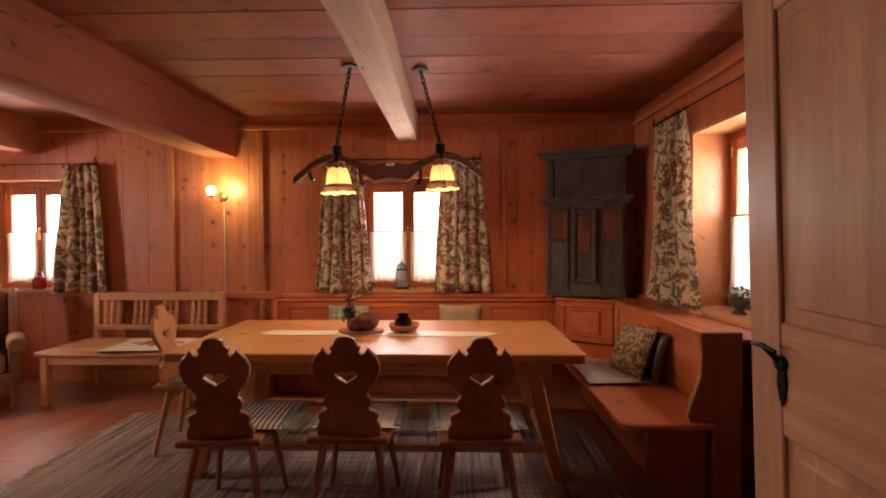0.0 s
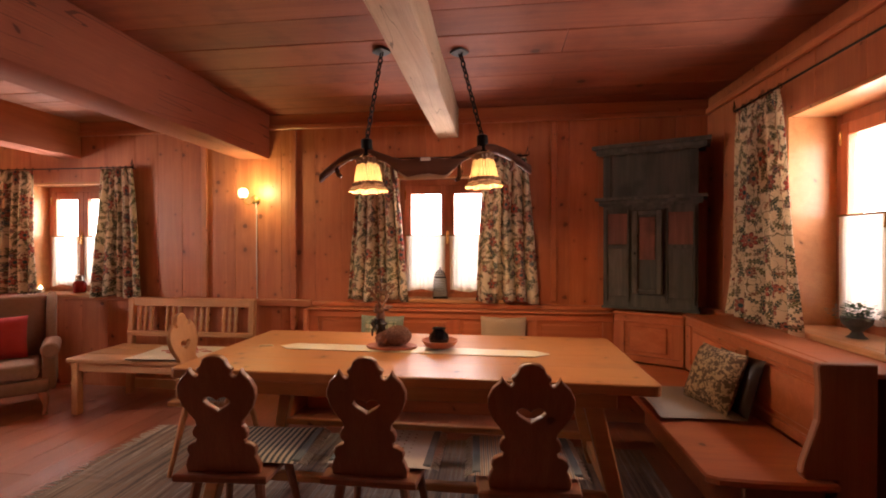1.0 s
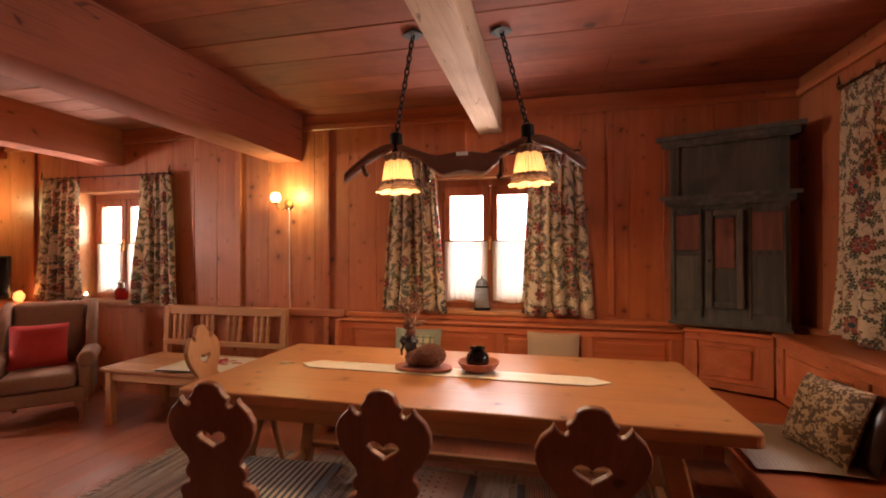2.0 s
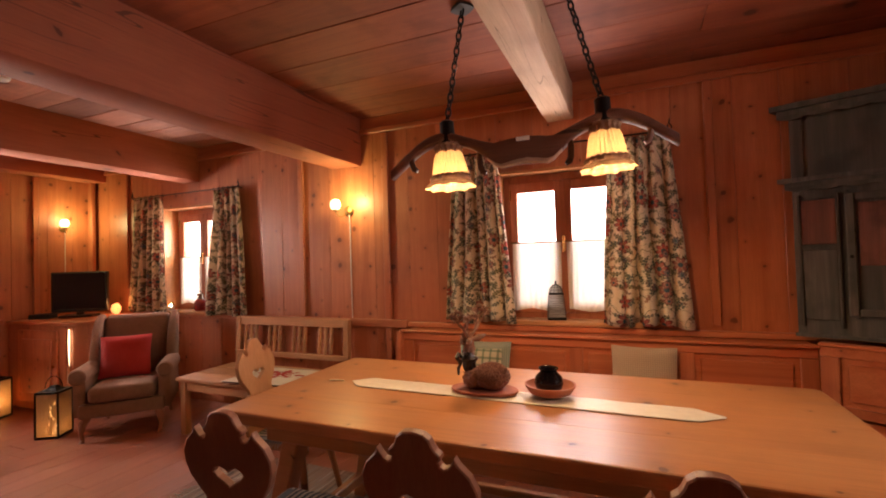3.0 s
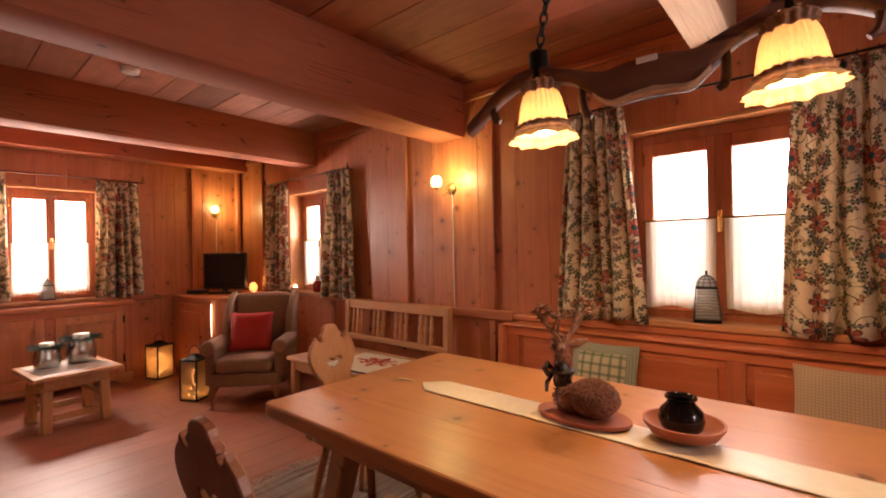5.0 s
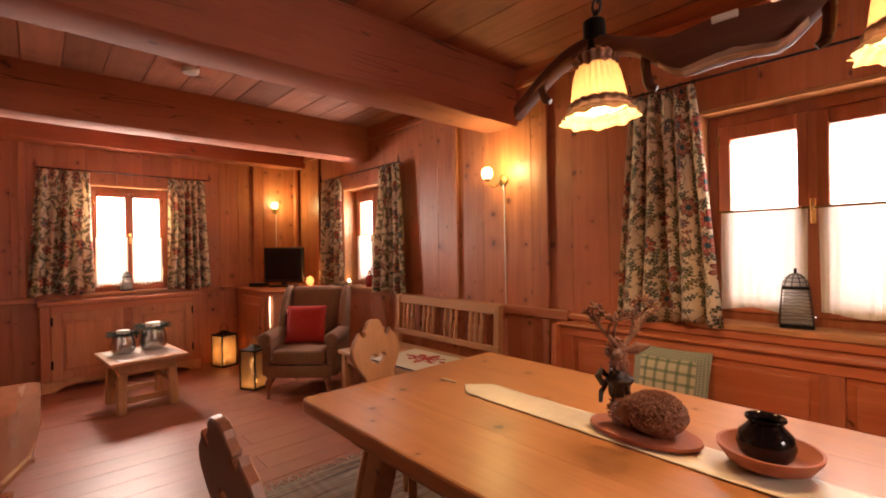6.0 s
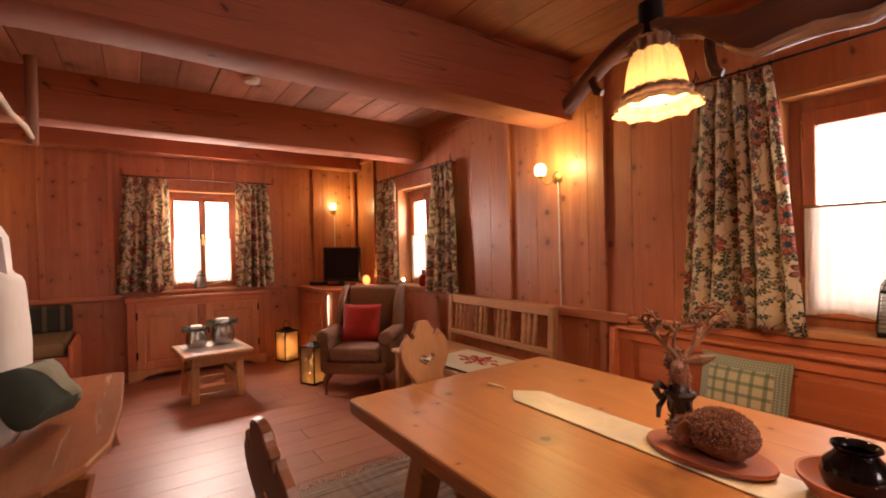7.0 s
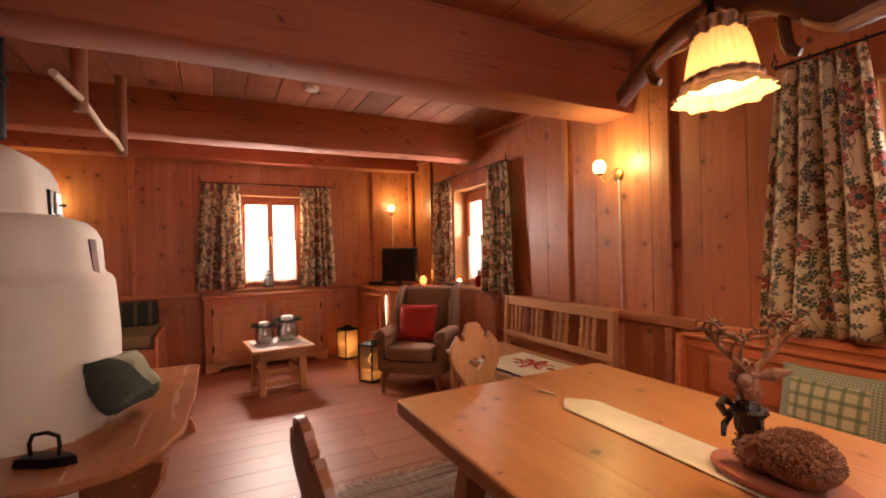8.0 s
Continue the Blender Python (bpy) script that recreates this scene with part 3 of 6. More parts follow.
# ---- windows ----
def window(name, along, face, out, a0, a1, z0, z1, label, deep=0.12, st=0.056, rail=0.075):
    """A two-leaf wooden window with bars, sill, pane and half curtains. Local: x along the wall, y outwards."""
    m = pose((a0 + a1) / 2, face, 0) if along == 0 else pose(face, (a0 + a1) / 2, 0, 0, 0, 90 if out < 0 else -90)
    win = thing(name, m, label, "window", kind="structure")
    w, c = (a1 - a0) / 2, 0.0
    # lining boards of the opening
    b = box(-w, -w + 0.02, 0.003, T, z0, z1, 0.002)
    box(w - 0.02, w, 0.003, T, z0, z1, 0.002, b)
    box(-w + 0.02, w - 0.02, 0.003, T, z1 - 0.02, z1, 0.002, b)
    part("lining", b, M_TABLE, win, "light honey pine lining of the opening")
    part("window_sill", box(-w + 0.021, w - 0.021, -0.004, deep - 0.003, z0 - 0.02, z0 + 0.005, 0.001), M_PALE_X, win)
    part("sill_nosing", box(-w - 0.05, w + 0.05, -0.055, -0.0045, z0 - 0.028, z0 + 0.005, 0.006), M_PALE_X, win)
    part("window_sill", box(-w + 0.02, w - 0.02, deep + 0.06, T, z0, z0 + 0.02, 0.003), M_PALE_X, win)
    y0, y1 = deep, deep + 0.06
    b = box(-w + 0.02, -w + 0.065, y0, y1, z0, z1 - 0.02, 0.004)
    box(w - 0.065, w - 0.02, y0, y1, z0, z1 - 0.02, 0.004, b)
    box(-w + 0.065, w - 0.065, y0, y1, z1 - 0.075, z1 - 0.02, 0.004, b)
    box(-w + 0.065, w - 0.065, y0, y1, z0, z0 + 0.045, 0.004, b)
    part("window_frame", b, M_TRIM_FRAME, win)
    for s in (-1, 1):
        x0, x1 = sorted((s * 0.004, s * (w - 0.066)))
        zz0, zz1 = z0 + 0.046, z1 - 0.076
        b = box(x0, x0 + st, y0 - 0.012, y1 - 0.012, zz0, zz1, 0.005)
        box(x1 - st, x1, y0 - 0.012, y1 - 0.012, zz0, zz1, 0.005, b)
        box(x0 + st, x1 - st, y0 - 0.012, y1 - 0.012, zz1 - rail, zz1, 0.005, b)
        box(x0 + st, x1 - st, y0 - 0.012, y1 - 0.012, zz0, zz0 + 0.05, 0.005, b)
        mid = (zz0 + zz1) / 2 + 0.03
        leaf = part("casement", b, M_TRIM_FRAME, win)
        pane = part("pane", box(x0 + st - 0.005, x1 - st + 0.005, y0 + 0.022, y0 + 0.026, zz0 + 0.045, zz1 - rail + 0.005, 0), M_GLASS, leaf)
        pane.visible_shadow = False
        b = bmesh.new()
        n, top, bot = 40, mid + 0.004, zz0 + 0.02
        rows = []
        for k in range(9):
            q = k / 8
            z = top + (bot - top) * q
            rows.append([b.verts.new((x0 + 0.015 + (x1 - x0 - 0.03) * i / n + 0.006 * math.sin(i * 0.31 + s * 2) * q, y0 - 0.022 + 0.006 * math.sin(i * 1.35 + k * 0.2 + s) * (0.6 + 0.4 * q), z + 0.010 * math.sin(i * 0.19 + s * 1.3) * q ** 4)) for i in range(n + 1)])
        for k, (p, q) in enumerate(zip(rows, rows[1:])):
            for i in range(n):
                b.faces.new((p[i], p[i + 1], q[i + 1], q[i])).material_index = 1 if k == 7 else 0
        part("half_curtain", b, (M_VOILE, M_HEM), leaf, "thin white half curtain with a hem", True)
        part("curtain_wire", tube([(x0, y0 - 0.024, top), (x1, y0 - 0.024, top)], 0.0065, 8), M_OLDBRASS, leaf, "", True)
    part("cover_strip", box(-0.017, 0.017, y0 - 0.020, y0 - 0.0125, z0 + 0.05, z1 - 0.08, 0.003), M_TRIM_FRAME, win)
    b = box(-0.012, 0.012, y0 - 0.030, y0 - 0.021, (z0 + z1) / 2 - 0.06, (z0 + z1) / 2 + 0.06, 0.004)
    tube([(0, y0 - 0.02, (z0 + z1) / 2 + 0.02), (0, y0 - 0.05, (z0 + z1) / 2 + 0.02), (0, y0 - 0.055, (z0 + z1) / 2 - 0.06)], 0.007, 8, b)
    part("window_handle", b, M_BRASS, win, "brass window handle", True)
    for z in (z0 + 0.15, z1 - 0.2):
        for s in (-1, 1):
            part("hinge", lathe([(0.006, 0), (0.008, 0.01), (0.008, 0.07), (0.006, 0.08)], 8, None, pose(s * (w - 0.07), y0 - 0.012, z)), M_BRASS, win, "", True)
    return win


window("window_1", 0, YN, 1, *OPEN_N[1], "two-leaf wooden window with half curtains behind the table", 0.12)
window("window_2", 0, YN, 1, *OPEN_N[0], "two-leaf wooden window with half curtains beside the armchair", 0.16)
window("window_3", 1, XW, -1, *OPEN_W[0], "two-leaf wooden window with bright daylight above the wall cupboard", 0.10, 0.034, 0.045)
window("window_4", 1, XE, 1, *OPEN_E[0], "two-leaf wooden window in a deep reveal beside the bench", 0.26)


def curtain(m, top, bottom, ztop, zbot, folds, seed, label):
    """A gathered curtain hung on its rod. Local: x along the wall, y away from it (negative into the room)."""
    cur = thing("curtain", m, label, "curtain", "floral curtains")
    b = bmesh.new()
    n, rows_n, rows = folds * 10, 16, []
    for k in range(rows_n + 1):
        t = k / rows_n
        a0, a1 = top[0] + (bottom[0] - top[0]) * t ** 0.8, top[1] + (bottom[1] - top[1]) * t ** 0.8
        z = ztop + (zbot - ztop) * t
        row = []
        for i in range(n + 1):
            u = i / n
            ph = u * folds * 2 * math.pi + 1.1 * noise.noise(Vector((u * 3, t * 1.2, seed))) * 2
            dep = (0.016 + 0.032 * t) * (0.75 + 0.6 * noise.noise(Vector((u * 4, 3.3, seed))))
            deep = min(1.0, max(0.0, (t - 0.12) / 0.35)) * math.exp(-((u - 0.46 - 0.05 * math.sin(seed * 2.1)) / (0.03 + 0.03 * t)) ** 4)
            zz = z + 0.012 * math.sin(u * 9 + seed) * t ** 4
            row.append(b.verts.new((a0 + (a1 - a0) * u + 0.010 * math.cos(ph) * t, dep * math.sin(ph) * (1 - deep) + 0.075 * deep, zz)))
        rows.append(row)
    for p, q in zip(rows, rows[1:]):
        for i in range(n):
            b.faces.new((p[i], p[i + 1], q[i + 1], q[i]))
    uv = b.loops.layers.uv.new("cloth")
    where = {v: (k, i) for k, row in enumerate(rows) for i, v in enumerate(row)}
    for fc in b.faces:
        for lp in fc.loops:
            k, i = where[lp.vert]
            lp[uv].uv = (seed * 0.83 + i / n * 1.25 * (bottom[1] - bottom[0]), seed * 0.37 + ztop + (zbot - ztop) * k / rows_n)
    cloth = part("cloth", b, M_FLORAL, cur, "", True)
    thick = cloth.modifiers.new("thickness", "SOLIDIFY")
    thick.thickness = 0.0016
    for i in range(folds + 1):
        x = top[0] + (top[1] - top[0]) * i / folds
        part("ring", tube([(x, 0.012 * math.cos(a), ztop + 0.012 + 0.014 * math.sin(a)) for a in [k * math.pi / 5 for k in range(11)]], 0.0022, 6), M_IRON, cur, "", True)
    return cur


def curtain_rod(m, a0, a1, z, label):
    rod = thing("curtain_rod", m, label, "curtain rod", "curtain rods")
    part("rod", tube([(a0, 0, z), (a1, 0, z)], 0.006, 10), M_IRON, rod, "", True)
    for a, s in ((a0, -1), (a1, 1)):
        b = tube([(a - s * 0.05, 0.09, z + 0.0), (a - s * 0.05, 0.04, z + 0.012), (a - s * 0.05, 0, z)], 0.005, 8)
        part("bracket", b, M_IRON, rod, "", True)
        b = tube([(a, 0, z), (a + s * 0.012, 0, z + 0.02), (a - s * 0.004, 0, z + 0.045), (a - s * 0.016, 0, z + 0.03), (a - s * 0.006, 0, z + 0.02)], 0.004, 8)
        tube([(a - s * 0.004, 0, z + 0.045), (a, 0, z + 0.075)], [0.005, 0.002], 8, b)
        part("finial", b, M_IRON, rod, "", True)
    return rod


curtain_rod(pose(0, YN - 0.093, 0), -1.70, -0.24, 2.105, "thin black iron curtain rod above the table window")
curtain(pose(0, YN - 0.093, 0), (-1.69, -1.37), (-1.80, -1.265), 2.092, 0.875, 5, 1, "gathered cream floral curtain beside the table window")
curtain(pose(0, YN - 0.093, 0), (-0.60, -0.255), (-0.68, -0.155), 2.092, 0.878, 5, 2, "gathered cream floral curtain above the bench back")
curtain_rod(pose(0, YN - 0.093, 0), -5.40, -3.87, 2.085, "thin black iron curtain rod above the corner window")
curtain(pose(0, YN - 0.093, 0), (-5.37, -4.92), (-5.50, -4.90), 2.072, 0.885, 5, 3, "gathered floral curtain beside the television corner")
curtain(pose(0, YN - 0.093, 0), (-4.19, -3.87), (-4.33, -3.80), 2.072, 0.875, 5, 4, "gathered floral curtain above the slatted bench")
mw = pose(XW + 0.09, 0, 0, 0, 0, 90)
curtain_rod(mw, 2.42, 3.90, 2.095, "thin black iron curtain rod on the far wall")
curtain(mw, (2.44, 2.82), (2.35, 2.84), 2.082, 0.90, 5, 5, "gathered floral curtain beside the wall cupboard window")
curtain(mw, (3.49, 3.84), (3.46, 3.89), 2.082, 0.885, 5, 6, "gathered floral curtain near the wall lamp")
me_ = pose(XE - 0.09, 0, 0, 0, 0, -90)
curtain_rod(me_, -4.40, -2.56, 2.265, "thin black iron curtain rod in the dining corner")
curtain(me_, (-4.37, -3.90), (-4.47, -3.70), 2.252, 0.872, 5, 7, "gathered floral curtain lit by the window of the dining corner")
curtain(me_, (-3.06, -2.66), (-3.20, -2.62), 2.252, 0.872, 5, 8, "gathered floral curtain near the open door")


# ---- dining table ----
def dining_table():
    x0, x1, y0, y1, top = -2.09, 0.22, 3.13, 4.14, 0.752
    cx, cy = (x0 + x1) / 2, (y0 + y1) / 2
    t = thing("dining_table", pose(cx, cy, 0), "large honey-coloured pine dining table with splayed legs on a rag rug", "table")
    w, d = (x1 - x0) / 2, (y1 - y0) / 2
    ys = [-d, -d + 0.27, -d + 0.52, -d + 0.77, d]
    for a0, a1 in zip(ys, ys[1:]):
        b = box(-w, w, a0 + 0.0004, a1 - 0.0004, top - 0.05, top, 0.0)
        r = 0.035
        ends = [e for e in b.edges if abs(e.verts[0].co.z - e.verts[1].co.z) > 0.01 and abs(abs(e.verts[0].co.y) - d) < 0.002]
        if ends:
            bmesh.ops.bevel(b, geom=ends, offset=r, segments=4, affect="EDGES", profile=0.5)
        rim = [e for e in b.edges if abs(e.verts[0].co.z - e.verts[1].co.z) < 0.001 and (abs(abs((e.verts[0].co.y + e.verts[1].co.y) / 2) - d) < 0.04 or abs(abs((e.verts[0].co.x + e.verts[1].co.x) / 2) - w) < 0.04) and not (abs(e.verts[0].co.y - e.verts[1].co.y) < 0.001 and abs(abs(e.verts[0].co.y) - d) > 0.05)]
        bmesh.ops.bevel(b, geom=rim, offset=0.009, segments=2, affect="EDGES", profile=0.5)
        part("plank", b, M_TABLE, t)
    for s in (-1, 1):
        part("apron", box(-w + 0.16, w - 0.16, s * (d - 0.13) - 0.013, s * (d - 0.13) + 0.013, top - 0.15, top - 0.051, 0.004), M_TABLE, t)
        part("apron", box(s * (w - 0.19) - 0.013, s * (w - 0.19) + 0.013, -d + 0.145, d - 0.145, top - 0.15, top - 0.051, 0.004), M_TABLE, t)
    for sx in (-1, 1):
        for sy in (-1, 1):
            b = box(-0.045, 0.045, -0.045, 0.045, 0.006, top - 0.052, 0.008)
            for v in b.verts:
                k = 1 - v.co.z / (top - 0.05)
                v.co.x, v.co.y = v.co.x * (1 - 0.22 * k) + sx * (w - 0.28 + 0.16 * k), v.co.y * (1 - 0.22 * k) + sy * (d - 0.20 + 0.06 * k)
            part("leg", b, M_TABLE, t)
        part("stretcher", box(sx * (w - 0.15) - 0.02, sx * (w - 0.15) + 0.02, -d + 0.19, d - 0.19, 0.10, 0.155, 0.006), M_TABLE, t)
    for sy in (-1, 1):
        part("stretcher", box(-w + 0.13, w - 0.13, sy * (d - 0.16) - 0.022, sy * (d - 0.16) + 0.022, 0.155, 0.195, 0.006), M_TABLE, t)
    return t


dining_table()


# ---- carved chairs ----
def back_outline():
    """Right half of the carved board, from the seat up: half width, height."""
    return [(0.150, 0.0), (0.154, 0.03), (0.146, 0.055), (0.136, 0.075), (0.142, 0.095), (0.136, 0.115), (0.116, 0.128), (0.100, 0.133), (0.098, 0.146), (0.110, 0.155),
            (0.113, 0.175), (0.104, 0.195), (0.094, 0.205), (0.098, 0.225), (0.118, 0.250), (0.142, 0.285), (0.156, 0.325), (0.156, 0.360), (0.140, 0.395),
            (0.112, 0.422), (0.104, 0.438), (0.097, 0.424), (0.086, 0.411), (0.075, 0.407), (0.066, 0.412), (0.063, 0.423), (0.070, 0.431), (0.069, 0.440), (0.057, 0.449), (0.050, 0.460), (0.044, 0.476), (0.028, 0.488), (0.012, 0.491)]


HEART = [(0.0, 0.306), (0.012, 0.318), (0.030, 0.324), (0.046, 0.318), (0.053, 0.305), (0.040, 0.290), (0.020, 0.278), (0.0, 0.264)]


def chair_back():
    b = bmesh.new()
    for s in (-1, 1):
        ring = [(0.0, 0.0)] + [(s * x, z) for x, z in back_outline()] + [(0.0, 0.492)] + [(s * x, z) for x, z in HEART]
        b.faces.new([b.verts.new((x, 0, z)) for x, z in ring])
    bmesh.ops.remove_doubles(b, verts=b.verts, dist=0.0005)
    bmesh.ops.triangulate(b, faces=b.faces[:], ngon_method="EAR_CLIP")
    got = bmesh.ops.extrude_face_region(b, geom=b.faces[:])
    bmesh.ops.translate(b, vec=(0, 0.026, 0), verts=[g for g in got["geom"] if isinstance(g, bmesh.types.BMVert)])
    bmesh.ops.recalc_face_normals(b, faces=b.faces)
    rim = [e for e in b.edges if len(e.link_faces) == 2 and e.calc_face_angle(0) > 1.2 and abs(e.verts[0].co.y - e.verts[1].co.y) < 0.001]
    bmesh.ops.bevel(b, geom=rim, offset=0.0035, segments=1, affect="EDGES", profile=0.5)
    return b


def carved_chair(m, wood_m, label):
    """Local: y forwards from the back, seat in front of it."""
    c = thing("carved_chair", m, label, "chair", "chairs round the table")
    b = slab([(-0.19, 0.0), (0.19, 0.0), (0.215, 0.36), (0.19, 0.395), (-0.19, 0.395), (-0.215, 0.36)], 0.030, 0.006)
    bmesh.ops.transform(b, matrix=Matrix(((1, 0, 0, 0), (0, 0, 1, -0.02), (0, -1, 0, 0.44), (0, 0, 0, 1))), verts=b.verts)
    part("seat", b, wood_m, c)
    b = chair_back()
    bmesh.ops.transform(b, matrix=pose(0, 0.012, 0.438, 9), verts=b.verts)
    part("backrest", b, wood_m, c, "carved back with a heart cut-out")
    for sx in (-1, 1):
        for sy, y in ((-1, 0.06), (1, 0.31)):
            b = tube([(sx * 0.125, y, 0.412), (sx * 0.15, y + sy * 0.03, 0.25), (sx * 0.185, y + sy * 0.075, 0.0)], [0.021, 0.019, 0.013], 8)
            part("leg", b, wood_m, c, "", True)
    for sx in (-1, 1):
        part("batten", box(sx * 0.125 - 0.03, sx * 0.125 + 0.03, 0.01, 0.36, 0.395, 0.411, 0.004), wood_m, c)
    return c


M_BORDER = plain("grey_blue_edge", (0.20, 0.235, 0.25), 0.95, 0.0, 0.3, 200.0, 0.4)


def seat_pad(m, cloth, label, fringe):
    pad = thing("seat_pad", m, label, "cushion", "seat pads")
    part("pad", cushion(0.43, 0.37, 0.024, pose(0, 0, 0.014), None, 1.0, 12), cloth, pad, "", True)
    for s in (-1, 1):
        part("border", box(s * 0.196 - 0.017, s * 0.196 + 0.017, -0.165, 0.165, 0.006, 0.0235, 0.004), M_BORDER, pad, "grey-blue woven edge")
    b = bmesh.new()
    for s in (-1, 1):
        for i in range(26):
            y = -0.17 + 0.34 * i / 25
            x = s * 0.211
            tube([(x, y, 0.018), (x + s * 0.018, y + rng.uniform(-0.004, 0.004), 0.012), (x + s * 0.032, y + rng.uniform(-0.008, 0.008), rng.uniform(-0.006, 0.006))], 0.0022, 4, b)
    tagged(part("fringe", b, fringe, pad), kind="stuff")
    return pad


M_FRINGE = plain("fringe_thread", (0.52, 0.46, 0.38), 0.95)
M_PAD_A = stripes("blue_stripe", ((0.72, 0.64, 0.50), (0.075, 0.10, 0.125)), 0, 0.026)
M_PAD_B = plain("pale_dotted_cloth", (0.66, 0.61, 0.53), 0.95, 0.0, 0.2, 120.0)
M_PAD_C = stripes("thin_stripe", ((0.66, 0.55, 0.42), (0.42, 0.27, 0.19), (0.62, 0.53, 0.43), (0.20, 0.22, 0.24)), 0, 0.018)
CHAIRS = ((-1.572, 2.772, 4, M_PAD_A, "blue and cream striped seat pad with fringes", 0.07),
          (-0.984, 2.815, 0, M_PAD_B, "pale dotted seat pad with fringes", 0.02),
          (-0.365, 2.800, 3, M_PAD_C, "thin-striped seat pad with fringes", 0.0))
M_DOT = plain("brown_dot", (0.28, 0.17, 0.10), 0.9)
for x, y, a, cloth, lab, dx in CHAIRS:
    carved_chair(pose(x, y, 0.0065, 0, 0, a), M_CHAIR, "dark carved wooden chair with a heart cut-out, pushed to the table")
    seat_pad(pose(x, y, 0.4475, 0, 0, a) @ pose(dx, 0.245, 0, 0, 0, 0), cloth, lab, M_FRINGE)
    if cloth == M_PAD_B:
        b = bmesh.new()
        for i in range(9):
            for j in range(9):
                u, v = (i - 4) / 4.6, (j - 4) / 4.6
                k = (max(0.0, 1 - u ** 4) * max(0.0, 1 - v ** 4)) ** 0.5
                lathe([(0.0, 0.0), (0.006, 0.0), (0.004, 0.0015), (0.0, 0.0016)], 6, b, pose(u * 0.165, v * 0.165, 0.0160 + 0.0120 * k))
        tagged(part("dots", b, M_DOT, bpy.data.objects["seat_pad.001"], "small brown dots"), kind="stuff")
carved_chair(pose(-2.40, 3.685, 0.0065, 0, 0, -80), M_PALE_Z, "light carved wooden chair with a heart cut-out at the table end")
seat_pad(pose(-2.40, 3.685, 0.4475, 0, 0, -80) @ pose(0.0, 0.245, 0), M_PAD_A, "dark striped seat pad with fringes on the end chair", M_FRINGE)


# ---- corner bench with panelled back ----
def panel_back(parent, m, length, z0, z1, fields, mt):
    """A framed, panelled bench back. Local: x along, y towards the wall."""
    part("back_frame", box(0, length, 0, 0.022, z1 - 0.075, z1 - 0.02, 0.004, None, m), mt, parent)
    part("back_frame", box(0, length, 0, 0.022, z0, z0 + 0.05, 0.004, None, m), mt, parent)
    part("top_rail", box(-0.002, length + 0.002, -0.022, 0.04, z1 - 0.02, z1, 0.007, None, m), mt, parent)
    st = length / fields
    for i in range(fields + 1):
        x = min(max(i * st, 0.04), length - 0.04)
        part("stile", box(x - 0.04, x + 0.04, 0, 0.021, z0 + 0.051, z1 - 0.076, 0.003, None, m), M_WALL, parent)
    for i in range(fields):
        a0, a1 = max(i * st, 0.04) + 0.04, min((i + 1) * st, length - 0.04) - 0.04
        b = box(a0, a1, 0.014, 0.022, z0 + 0.05, z1 - 0.075, 0.001, None, m)
        box(a0 + 0.03, a1 - 0.03, 0.003, 0.016, z0 + 0.078, z1 - 0.103, 0.008, b, m)
        part("panel", b, mt, parent)


def corner_bench():
    t = thing("corner_bench", pose(0, 0, 0), "built-in reddish pine corner bench with panelled back round the table", "bench")
    zs = 0.45
    north_b = pose(-2.10, 4.80, 0)
    panel_back(t, north_b, 2.52, zs + 0.01, 0.82, 4, M_BENCH)
    panel_back(t, pose(0.422, 4.80, 0, 0, 0, -27.5), 0.495, zs + 0.01, 0.838, 1, M_BENCH)
    panel_back(t, pose(0.865, 4.56, 0, 0, 0, -90), 1.52, zs + 0.01, 0.858, 2, M_BENCH)
    # seat boards
    b = slab([(-2.10, 4.36), (0.36, 4.36), (0.33, 4.32), (0.33, 2.995), (0.37, 2.972), (0.48, 2.966), (0.62, 2.966), (0.80, 2.976), (0.803, 3.036), (0.875, 3.036), (0.875, 4.565), (0.43, 4.81), (-2.10, 4.81)], 0.034, 0.008)
    bmesh.ops.transform(b, matrix=Matrix(((1, 0, 0, 0), (0, 0, 1, 0), (0, 1, 0, zs - 0.034), (0, 0, 0, 1))), verts=b.verts)
    part("seat", b, M_BENCH, t)
    # boxed base
    b = box(-2.06, 0.62, 4.68, 4.705, 0.0, zs - 0.035, 0.004)
    part("base_board", b, M_BENCH, t)
    part("base_board", box(0.62, 0.645, 3.06, 4.675, 0.0, zs - 0.035, 0.004), M_BENCH, t)
    # filling behind the backs, to the wall rail
    part("ledge", box(-2.10, 0.42, 4.845, 4.996, 0.785, 0.812, 0.004), M_BENCH, t)
    part("ledge", box(0.908, 1.149, 3.04, 4.55, 0.836, 0.857, 0.004), M_BENCH, t)
    # curved end board
    out = [(0.806, 0.0), (0.806, 0.4515), (0.69, 0.4515), (0.678, 0.475), (0.686, 0.52), (0.712, 0.60), (0.738, 0.68), (0.742, 0.80), (0.734, 0.885), (0.742, 0.90), (0.945, 0.90), (0.945, 0.0)]
    part("end_board", slab(out, 0.034, 0.005, None, pose(0, 3.0, 0)), M_CHAIR, t, "dark curved end board")
    part("end_support", box(0.50, 0.80, 3.05, 3.08, 0.0, zs - 0.035, 0.004), M_CHAIR, t)
    out = [(0, 0), (0, 0.40), (-0.03, 0.44), (-0.03, 0.46), (0.30, 0.462), (0.34, 0.52), (0.36, 0.81), (0.44, 0.815), (0.44, 0)]
    part("end_board", slab(out, 0.034, 0.005, None, pose(-2.135, 4.40, 0, 0, 0, 90) @ pose(0, -0.034, 0)), M_BENCH, t)
    return t


corner_bench()
